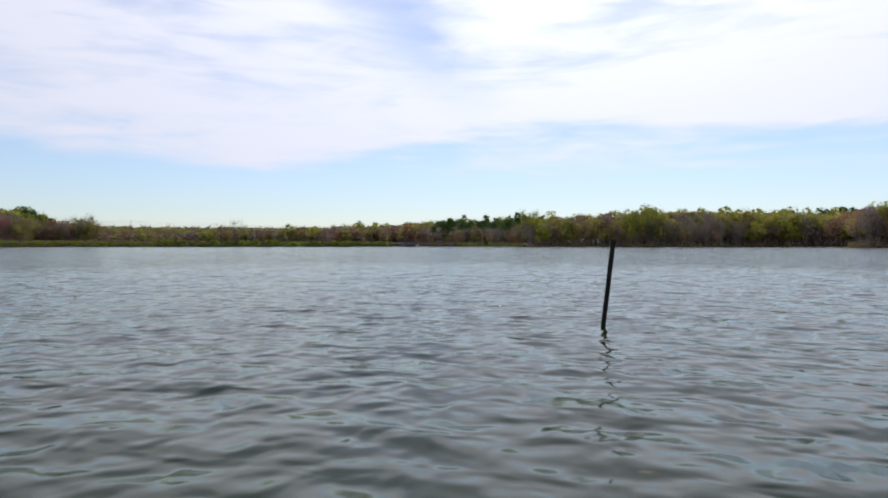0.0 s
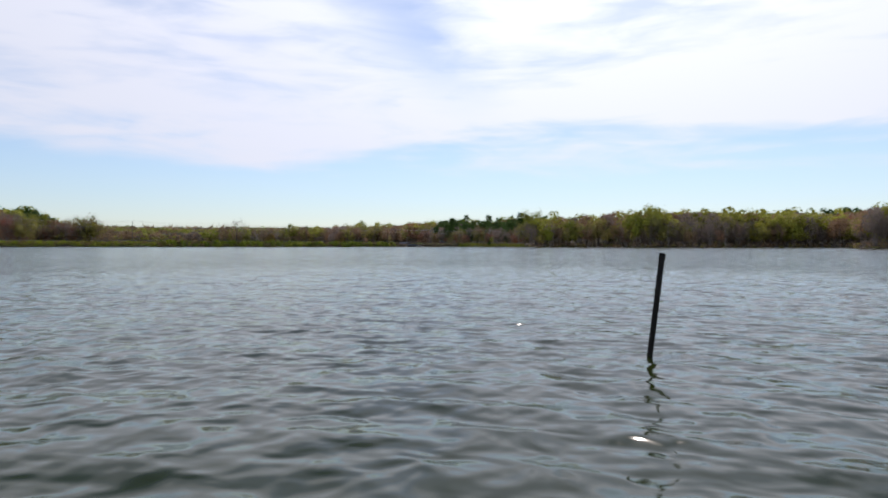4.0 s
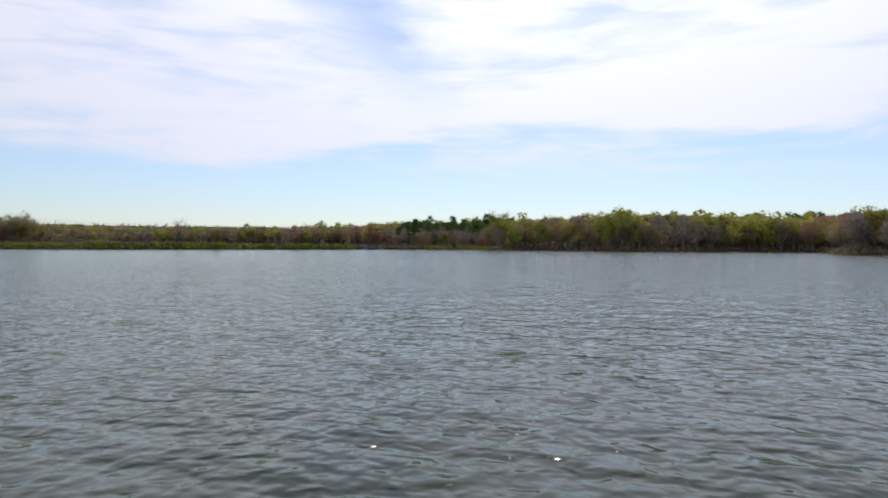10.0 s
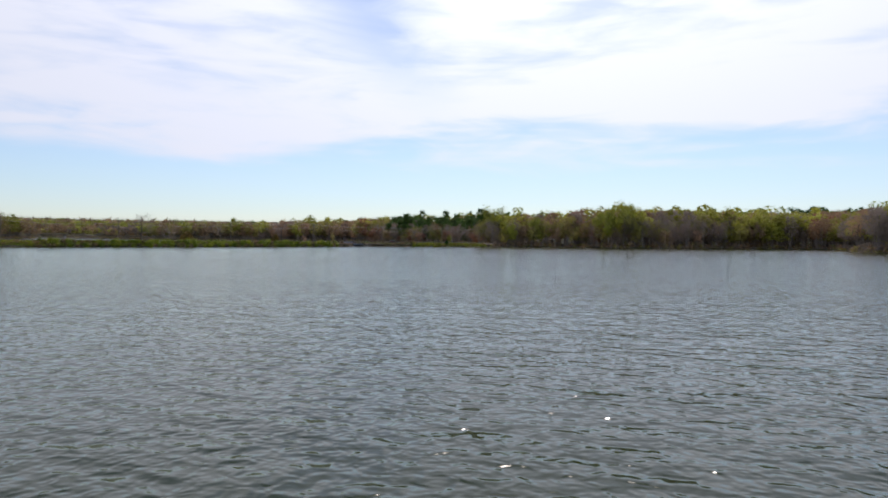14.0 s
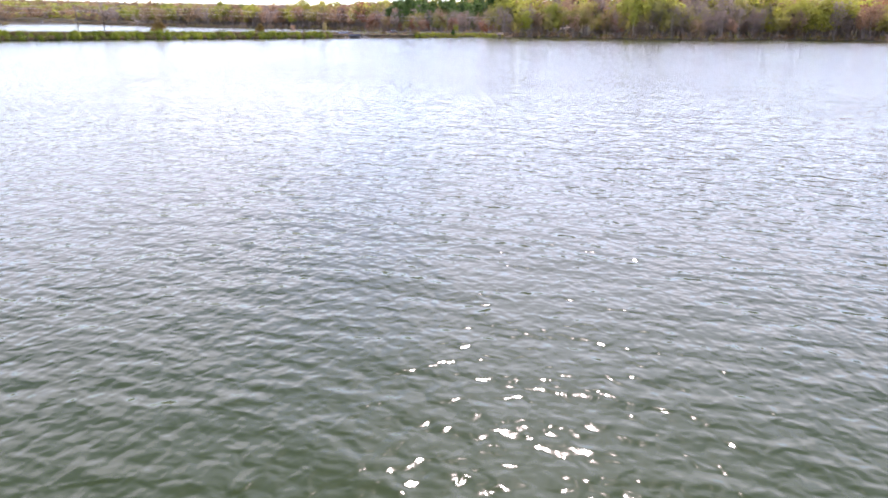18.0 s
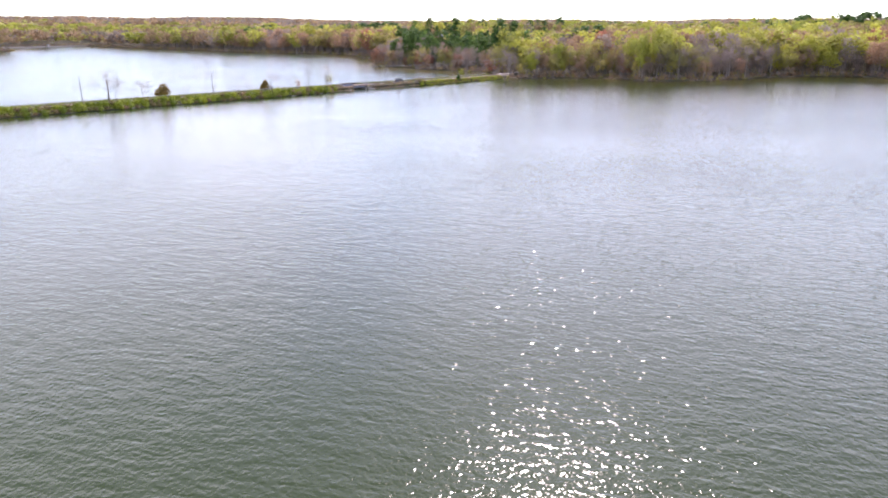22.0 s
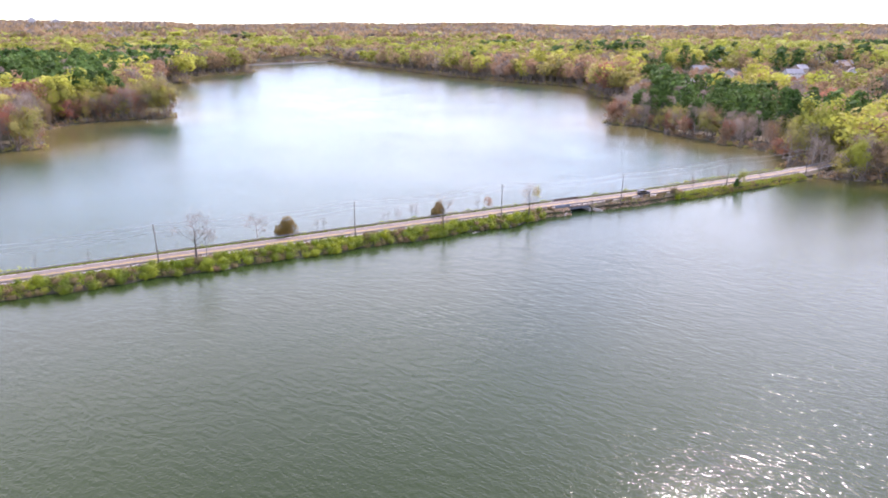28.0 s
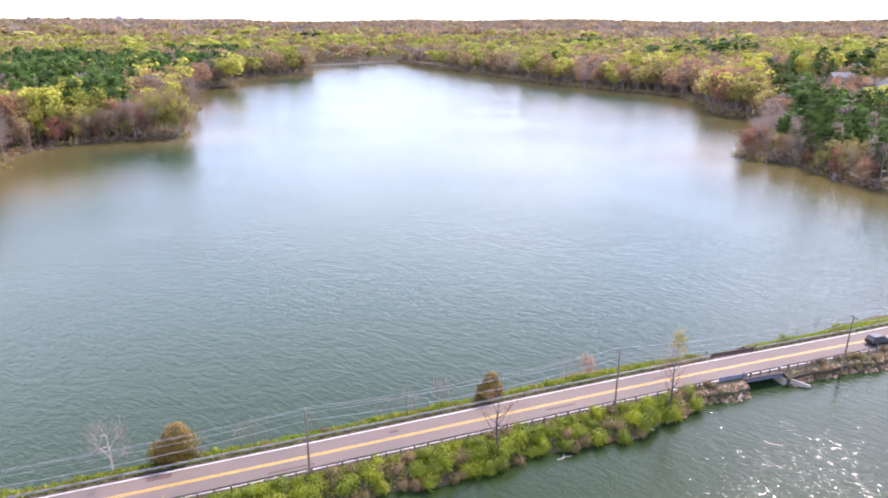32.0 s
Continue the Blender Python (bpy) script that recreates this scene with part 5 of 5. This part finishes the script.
def cedar(h, w, seed, label, mat):
    rng = np.random.default_rng(seed)
    wood = Shape().tube([(0, 0, -0.3), (0, 0, h * 0.4), (0.1, 0, h * 0.9)], [0.16, 0.11, 0.02], 7)
    pts = []
    for i in range(34):
        k = 0.06 + 0.9 * i / 34
        ang = i * 2.4
        reach = w * math.sin(math.pi * min(0.97, 0.22 + 0.72 * k)) ** 0.8 * (0.7 + 0.4 * rng.random())
        end = np.array([math.cos(ang) * reach, math.sin(ang) * reach, h * (k + 0.1)])
        wood.tube([(0, 0, h * k), tuple(end)], [0.035, 0.008], 4, cap=False)
    # three uneven lobes of dense foliage
    for cx, cz, rr, rz in ((-0.42, 0.36, 0.62, 0.34), (0.30, 0.42, 0.72, 0.40), (0.12, 0.70, 0.55, 0.34), (-0.1, 0.22, 0.8, 0.24)):
        m = 2300
        d3 = rng.normal(size=(m, 3))
        d3 /= np.linalg.norm(d3, axis=1, keepdims=True)
        shell = 0.72 + 0.3 * rng.random((m, 1)) + 0.10 * np.sin(6 * d3[:, :1] + 5 * d3[:, 2:] + cx * 9)
        pts.append(d3 * shell * np.array([rr * w, rr * w * 0.85, rz * h]) + np.array([cx * w, 0.25 * cx * w, cz * h]))
    pts = [p[p[:, 2] > 0.12] for p in pts]
    ob = tagged(new("cedar_tree"), label, "tree", "cedars beside the road")
    part("trunk", wood.mesh("trunk", M_BARK_DARK), ob)
    part("crown", big_mesh("crown", triangles(np.concatenate(pts), 0.21, rng, 0.8, np.concatenate(pts) - np.array([0, 0, h * 0.4])), [mat]), ob, "dense scaly needles")
    return ob


stand(cedar(5.4, 3.2, 51, "round olive-brown cedar behind the guard rail", M_CEDAR), -0.8, 5.9)
stand(cedar(4.5, 2.2, 52, "small upright dark cedar behind the guard rail", M_CEDAR), 45.0, 5.2)

ROADSIDE = "single trees on the causeway"
stand(broadleaf("bare_tree", "grey", 11.5, 4.2, 0.27, 61, "crooked bare tree with spreading limbs on the near bank", 520, 0.5, M_BARK_DARK, 9, 0.38, True, 0.55, rise=0.9, group=ROADSIDE), -24.7, -5.0)
stand(broadleaf("bare_tree", "grey", 7.5, 2.0, 0.14, 62, "slender bare tree beside the crooked one", 260, 0.42, M_BARK, 7, 0.4, True, 0.4, rise=1.2, group=ROADSIDE), -22.4, -4.9, 40)
stand(broadleaf("bare_tree", "grey", 7.0, 2.6, 0.19, 63, "small bare tree with pale bark behind the guard rail", 700, 0.36, M_BARK_PALE, 8, 0.25, True, 0.4, rise=0.8, group=ROADSIDE), -8.6, 6.3)
stand(broadleaf("bare_tree", "brown", 9.8, 2.3, 0.22, 64, "dark leafless tree with upright limbs at the water's edge", 420, 0.34, M_BARK_DARK, 10, 0.22, True, 0.45, rise=1.25, group=ROADSIDE), 41.5, -7.3)
stand(broadleaf("bare_tree", "brown", 11.0, 1.7, 0.19, 66, "slim dark tree with thin tan twigs at the water's edge", 520, 0.36, M_BARK_DARK, 12, 0.3, True, 0.5, rise=1.5, group=ROADSIDE), 70.6, -6.7, 0, 1.02)
stand(broadleaf("young_tree", "brown", 3.8, 0.9, 0.06, 67, "small sapling with light brown buds", 360, 0.24, M_BARK, 9, 0.15, False, 0.3, rise=1.3, group=ROADSIDE), 63.2, 6.0)
stand(broadleaf("bare_tree", "yellow", 5.5, 1.3, 0.1, 69, "young tree with yellow-green leaves on the near bank", 600, 0.3, M_BARK, 9, 0.12, False, 0.4, rise=1.1, group=ROADSIDE), 163.5, -5.0)
stand(cedar(3.0, 1.1, 70, "small dark cedar on the bank past the bridge", M_LEAF["pine"]), 161.0, -5.2)
stand(broadleaf("young_tree", "olive", 6.4, 0.9, 0.08, 72, "slim young tree with tan buds behind the guard rail", 420, 0.24, M_BARK, 10, 0.25, False, 0.32, rise=1.5, group=ROADSIDE), 81.5, 6.2)
sapling = broadleaf("sapling", "grey", 3.6, 0.55, 0.045, 71, "thin leafless sapling behind the guard rail", 90, 0.3, M_BARK_DARK, 7, 0.3, True, 0.2, rise=1.6, group="leafless saplings on the far verge", forks=1)
stand(sapling, -49.0, 6.1)
for sx_, so_, ss_ in ((-60, 6.3, 0.9), (-1.2 + 9, 6.4, 1.0), (9.5, 6.0, 1.1), (17.8, 6.6, 0.8), (27.5, 6.5, 0.9), (29, 6.2, 1.0), (31.6, 6.4, 1.15), (33, 6.9, 0.9), (36.4, 6.3, 1.3), (38, 6.6, 1.35), (58.8, 6.3, 1.2), (80, 6.4, 0.6),
                      (108, 6.8, 0.8), (112, 6.5, 1.0), (118, 6.9, 0.7), (133, 6.3, 1.1), (137, 6.6, 0.9), (141, 6.2, 1.2), (150, 6.8, 1.0), (163, 6.5, 1.2), (126, -5.9, 0.9), (139, -5.7, 1.1), (147, -6.0, 1.0), (168, -5.8, 1.1), (174, -6.2, 1.3)):
    c = copy_thing(sapling, Matrix.Identity(4))
    stand(c, sx_, so_ - 0.8 if so_ > 0 else so_ + 0.9, sx_ * 47 % 360, ss_)

# ---- stones and driftwood by the bridge ----
riprap = tagged(new("riprap"), "loose reddish-grey stones on the bank beside the bridge", "stones", kind="stuff")
riprap.location = (BRIDGE[0], bc - 6, 0)
stones = []
for k in range(4):
    bm = bmesh.new()
    bmesh.ops.create_icosphere(bm, subdivisions=1, radius=0.5)
    for v in bm.verts:
        v.co = Vector((v.co.x * 1.2, v.co.y * 0.9, v.co.z * 0.7)) * (0.8 + 0.4 * noise.noise(v.co * 3 + Vector((k * 7, 0, 0))) + 0.1)
    stones.append(Shape().add(bm).mesh("stone", M_STONE))
for k in range(300):
    x = srng.uniform(73, BRIDGE[0] - 0.8) if k % 2 else srng.uniform(BRIDGE[1] + 1, 128)
    off = -near_bank(x) - 0.4 + srng.random() * (near_bank(x) - 4.2)
    s = srng.uniform(0.35, 0.95)
    p = Vector((x, float(axis_y(x)) + off, max(bank_z(x, off), -0.1) + 0.05))
    part("stone", stones[k % 4], riprap, m=Matrix.Translation(p - riprap.location) @ pose(0, 0, 0, srng.random() * 50, srng.random() * 50, srng.random() * 360) @ Matrix.Scale(s, 4))

# the smaller rubble between the stones
rrng = np.random.default_rng(19)
flakes = np.array([[stones[0].vertices[i].co[:] for i in p.vertices] for p in stones[0].polygons if len(p.vertices) == 3])
rubble = []
for k in range(1500):
    x = rrng.uniform(74, BRIDGE[0] - 0.4) if k % 2 else rrng.uniform(BRIDGE[1] + 0.6, 134)
    off = -near_bank(x) - 0.3 + rrng.random() * (near_bank(x) - 4.0)
    a, size = rrng.random() * 6.28, rrng.uniform(0.14, 0.42)
    turned = np.stack([flakes[:, :, 0] * math.cos(a) - flakes[:, :, 1] * math.sin(a), flakes[:, :, 0] * math.sin(a) + flakes[:, :, 1] * math.cos(a), flakes[:, :, 2]], -1)
    rubble.append(turned * size + np.array([x, float(axis_y(x)) + off, max(bank_z(x, off), -0.1) + 0.03]))
tagged(new("rubble", big_mesh("rubble", np.concatenate(rubble), [M_STONE])), "small brown rubble between the stones on the bank", "stones", kind="stuff")


def driftwood(x, off, length, turn, seed):
    rng = random.Random(seed)
    w = Shape().tube([(k * length / 5, 0.12 * math.sin(k * 1.7 + seed), 0.05 * rng.random()) for k in range(6)], [0.13, 0.12, 0.11, 0.09, 0.06, 0.03], 7)
    w.tube([(length * 0.4, 0, 0), (length * 0.6, 0.5, 0.25)], [0.06, 0.02], 5)
    ob = tagged(new("driftwood_log", w.mesh("driftwood_log", M_LOG, True)), "bleached driftwood log lying at the water's edge", "log", group="driftwood by the causeway")
    ob.matrix_basis = pose(x, float(axis_y(x)) + off, 0.06, 0, 0, turn)


driftwood(69.5, -8.0, 3.2, 22, 1)
driftwood(66.5, -8.8, 2.6, 150, 2)
driftwood(49.5, -10.2, 2.4, 8, 3)
driftwood(-19.0, -10.0, 1.8, 30, 4)
driftwood(63.5, -9.3, 1.4, 200, 5)

# ---- a car on the road ----
M_PAINT = material("dark_car_paint", (0.03, 0.032, 0.036), color2=(0.025, 0.026, 0.03), rough=0.25, metal=0.3, scale=1, spec=0.6)
M_GLASS = material("dark_window_glass", (0.015, 0.017, 0.02), rough=0.05, scale=1, spec=0.8)
M_TYRE = material("tyre_rubber", (0.02, 0.02, 0.02), rough=0.8, scale=4)
M_RIM = material("alloy_rim", (0.5, 0.5, 0.5), rough=0.3, metal=0.9, scale=3)
M_LAMP = material("clear_lamp", (0.7, 0.7, 0.68), rough=0.15, scale=3)
M_TAIL = material("red_lamp", (0.35, 0.02, 0.02), rough=0.2, scale=3)


def extruded(profile, y0, y1, chamfer, taper=0.0, z_mid=0.95, z_top=1.7):
    bm = bmesh.new()
    rows = []
    for y in (y0, y1):
        rows.append([bm.verts.new((px, y * (1 - taper * max(0, (pz - z_mid) / (z_top - z_mid))), pz)) for px, pz in profile])
    n = len(profile)
    bm.faces.new(rows[0])
    bm.faces.new(rows[1][::-1])
    for k in range(n):
        bm.faces.new((rows[0][k], rows[1][k], rows[1][(k + 1) % n], rows[0][(k + 1) % n]))
    bmesh.ops.recalc_face_normals(bm, faces=bm.faces[:])
    if chamfer:
        bmesh.ops.bevel(bm, geom=bm.edges[:], offset=chamfer, segments=2, affect="EDGES")
    return bm


car = tagged(new("car"), "dark grey sport utility car on the causeway road", "car")
part("body", Shape().add(extruded([(-2.3, 0.35), (-2.32, 0.75), (-2.25, 1.0), (2.0, 1.02), (2.28, 0.85), (2.3, 0.4), (2.1, 0.28), (-2.1, 0.28)], -0.92, 0.92, 0.07)).mesh("body", M_PAINT, True), car)
part("cabin", Shape().add(extruded([(-2.2, 1.0), (-2.0, 1.6), (-1.6, 1.72), (0.3, 1.7), (1.15, 1.02)], -0.9, 0.9, 0.05, taper=0.14)).mesh("cabin", M_GLASS), car, "dark tinted windows")
part("roof", Shape().box((-1.95, -0.72, 1.66), (0.28, 0.72, 1.75), chamfer=0.03).mesh("roof", M_PAINT), car, "dark grey roof")
for wx in (-1.4, 1.4):
    for wy in (-0.86, 0.86):
        wheel = part("wheel", None, car, m=Matrix.Translation((wx, wy, 0.36)))
        part("tyre", Shape().tube([(0, -0.11, 0), (0, -0.08, 0), (0, 0.08, 0), (0, 0.11, 0)], [0.31, 0.36, 0.36, 0.31], 18).mesh("tyre", M_TYRE), wheel)
        part("rim", Shape().tube([(0, -0.12, 0), (0, 0.12, 0)], [0.21, 0.21], 14).mesh("rim", M_RIM), wheel)
for wy in (-0.66, 0.66):
    part("headlight", Shape().box((2.2, wy - 0.17, 0.72), (2.31, wy + 0.17, 0.86), chamfer=0.02).mesh("headlight", M_LAMP), car, "clear headlight")
    part("tail_light", Shape().box((-2.34, wy - 0.12, 0.8), (-2.22, wy + 0.12, 1.05), chamfer=0.02).mesh("tail_light", M_TAIL), car, "red tail light")
part("bumper", Shape().box((2.2, -0.85, 0.32), (2.36, 0.85, 0.52), chamfer=0.03).mesh("bumper", M_TYRE), car)
car.matrix_basis = pose(119.6, float(axis_y(119.6)) - 1.5, ROAD_Z + 0.005, 0, 0, 1)

# ---- houses among the trees ----
M_SIDING = [material("siding_%s" % n, c, color2=[v * 0.9 for v in c], rough=0.75, scale=0.6, fine=7, bump=0.2) for n, c in
            (("white", (0.72, 0.71, 0.68)), ("grey", (0.42, 0.43, 0.44)), ("tan", (0.52, 0.44, 0.34)), ("brick", (0.32, 0.16, 0.12)))]
M_ROOF = [material("roof_%s" % n, c, color2=[v * 0.8 for v in c], rough=0.9, scale=0.5, fine=6, bump=0.4) for n, c in (("slate", (0.22, 0.23, 0.25)), ("brown", (0.23, 0.19, 0.165)))]


def house(x, y, turn, style):
    z = float(land(np.array([x]), np.array([y]))[0])
    w, dpt, eave, ridge = 7.5, 4.6, 5.4, 8.6
    hs = tagged(new("house"), ("white", "grey", "tan", "brick")[style] + " two-storey house with a gabled roof among the trees", "house", group="houses among the woods")
    hs.matrix_basis = pose(x, y, z - 0.4, 0, 0, turn)
    wall = Shape()
    wall.v += [(-w, -dpt, -1), (w, -dpt, -1), (w, dpt, -1), (-w, dpt, -1), (-w, -dpt, eave), (w, -dpt, eave), (w, dpt, eave), (-w, dpt, eave), (-w, 0, ridge - 0.15), (w, 0, ridge - 0.15)]
    wall.f += [(3, 2, 1, 0), (0, 1, 5, 4), (1, 2, 6, 9, 5), (2, 3, 7, 6), (3, 0, 4, 8, 7)]
    part("wall", wall.mesh("wall", M_SIDING[style]), hs)
    rf = Shape()
    for sgn in (-1, 1):
        a = [(-w - 0.5, sgn * (dpt + 0.6), eave - 0.45), (w + 0.5, sgn * (dpt + 0.6), eave - 0.45), (w + 0.5, 0, ridge), (-w - 0.5, 0, ridge)]
        b = len(rf.v)
        rf.v += a + [(px, py, pz + 0.22) for px, py, pz in a]
        rf.f += [(b, b + 1, b + 2, b + 3), (b + 7, b + 6, b + 5, b + 4), (b, b + 4, b + 5, b + 1), (b + 1, b + 5, b + 6, b + 2), (b + 3, b + 7, b + 4, b), (b + 2, b + 6, b + 7, b + 3)]
    roof = part("roof", rf.mesh("roof", M_ROOF[style % 2]), hs)
    part("chimney", Shape().box((w * 0.5, 0.4, ridge - 1.5), (w * 0.5 + 0.9, 1.3, ridge + 1.0), chamfer=0.05).mesh("chimney", M_SIDING[3]), roof)
    for floor_z in (1.0, 3.6):
        for k in range(5):
            if floor_z < 2 and k == 2:
                continue
            for sgn in (-1, 1):
                win = part("window", Shape().box((-0.55, -0.06, 0), (0.55, 0.06, 1.4), chamfer=0.02).mesh("window", M_SIDING[0]), hs, m=Matrix.Translation((-5.6 + 2.8 * k, sgn * dpt, floor_z)))
                part("pane", Shape().box((-0.45, -0.075, 0.1), (0.45, 0.075, 1.3)).mesh("pane", M_GLASS), win)
    part("door", Shape().box((-0.5, -dpt - 0.08, 0.4), (0.5, -dpt + 0.02, 2.5), chamfer=0.03).mesh("door", M_ROOF[1]), hs)


for spot in HOUSES:
    house(*spot)

# two pale tower blocks on the horizon
for bx, by, bh in ((-480, 3350, 112), (-395, 3420, 106)):
    tb = tagged(new("tower_block"), "pale distant tower block on the horizon", "tower", group="distant towers")
    tb.location = (bx, by, float(land(np.array([float(bx)]), np.array([float(by)]))[0]) - 10)
    part("wall", Shape().box((-14, -10, 0), (14, 10, bh - 50), chamfer=0.3).mesh("wall", M_SIDING[1]), tb)
    part("roof", Shape().box((-6, -5, bh - 50), (6, 5, bh - 45), chamfer=0.2).mesh("roof", M_SIDING[1]), tb)

# ---- the dam at the far end of the upper lake ----
dam = tagged(new("dam"), "low concrete dam with a walkway at the far end of the lake", "dam", kind="structure")
a, b = Vector((104, 1002, 0)), Vector((292, 1112, 0))
d_ = (b - a).normalized()
turn_d = math.degrees(math.atan2(d_.y, d_.x))
dam.matrix_basis = pose(a.x, a.y, 0, 0, 0, turn_d)
ln = (b - a).length
part("wall", Shape().box((0, -1.2, -3), (ln, 1.2, 1.6), chamfer=0.1).mesh("wall", M_CONC), dam)
part("walkway", Shape().box((0, -1.5, 1.6), (ln, 1.5, 1.85), chamfer=0.05).mesh("walkway", M_CONC), dam)
rail_post = Shape().box((-0.05, -0.05, 0), (0.05, 0.05, 1.1)).mesh("rail_post", M_STEEL)
for k in range(40):
    part("rail_post", rail_post, dam, m=Matrix.Translation((k * ln / 40 + 1, -1.35, 1.85)))
part("handrail", Shape().tube([(0, -1.35, 2.95), (ln, -1.35, 2.95)], [0.05, 0.05], 6).mesh("handrail", M_STEEL), dam)
tower = part("intake_tower", Shape().box((ln * 0.52, -4.5, -3), (ln * 0.52 + 4, -1.6, 4.6), chamfer=0.1).mesh("intake_tower", M_CONC), dam)
part("tower_roof", Shape().box((ln * 0.52 - 0.4, -4.9, 4.6), (ln * 0.52 + 4.4, -1.2, 5.1), chamfer=0.08).mesh("tower_roof", M_ROOF[0]), tower)
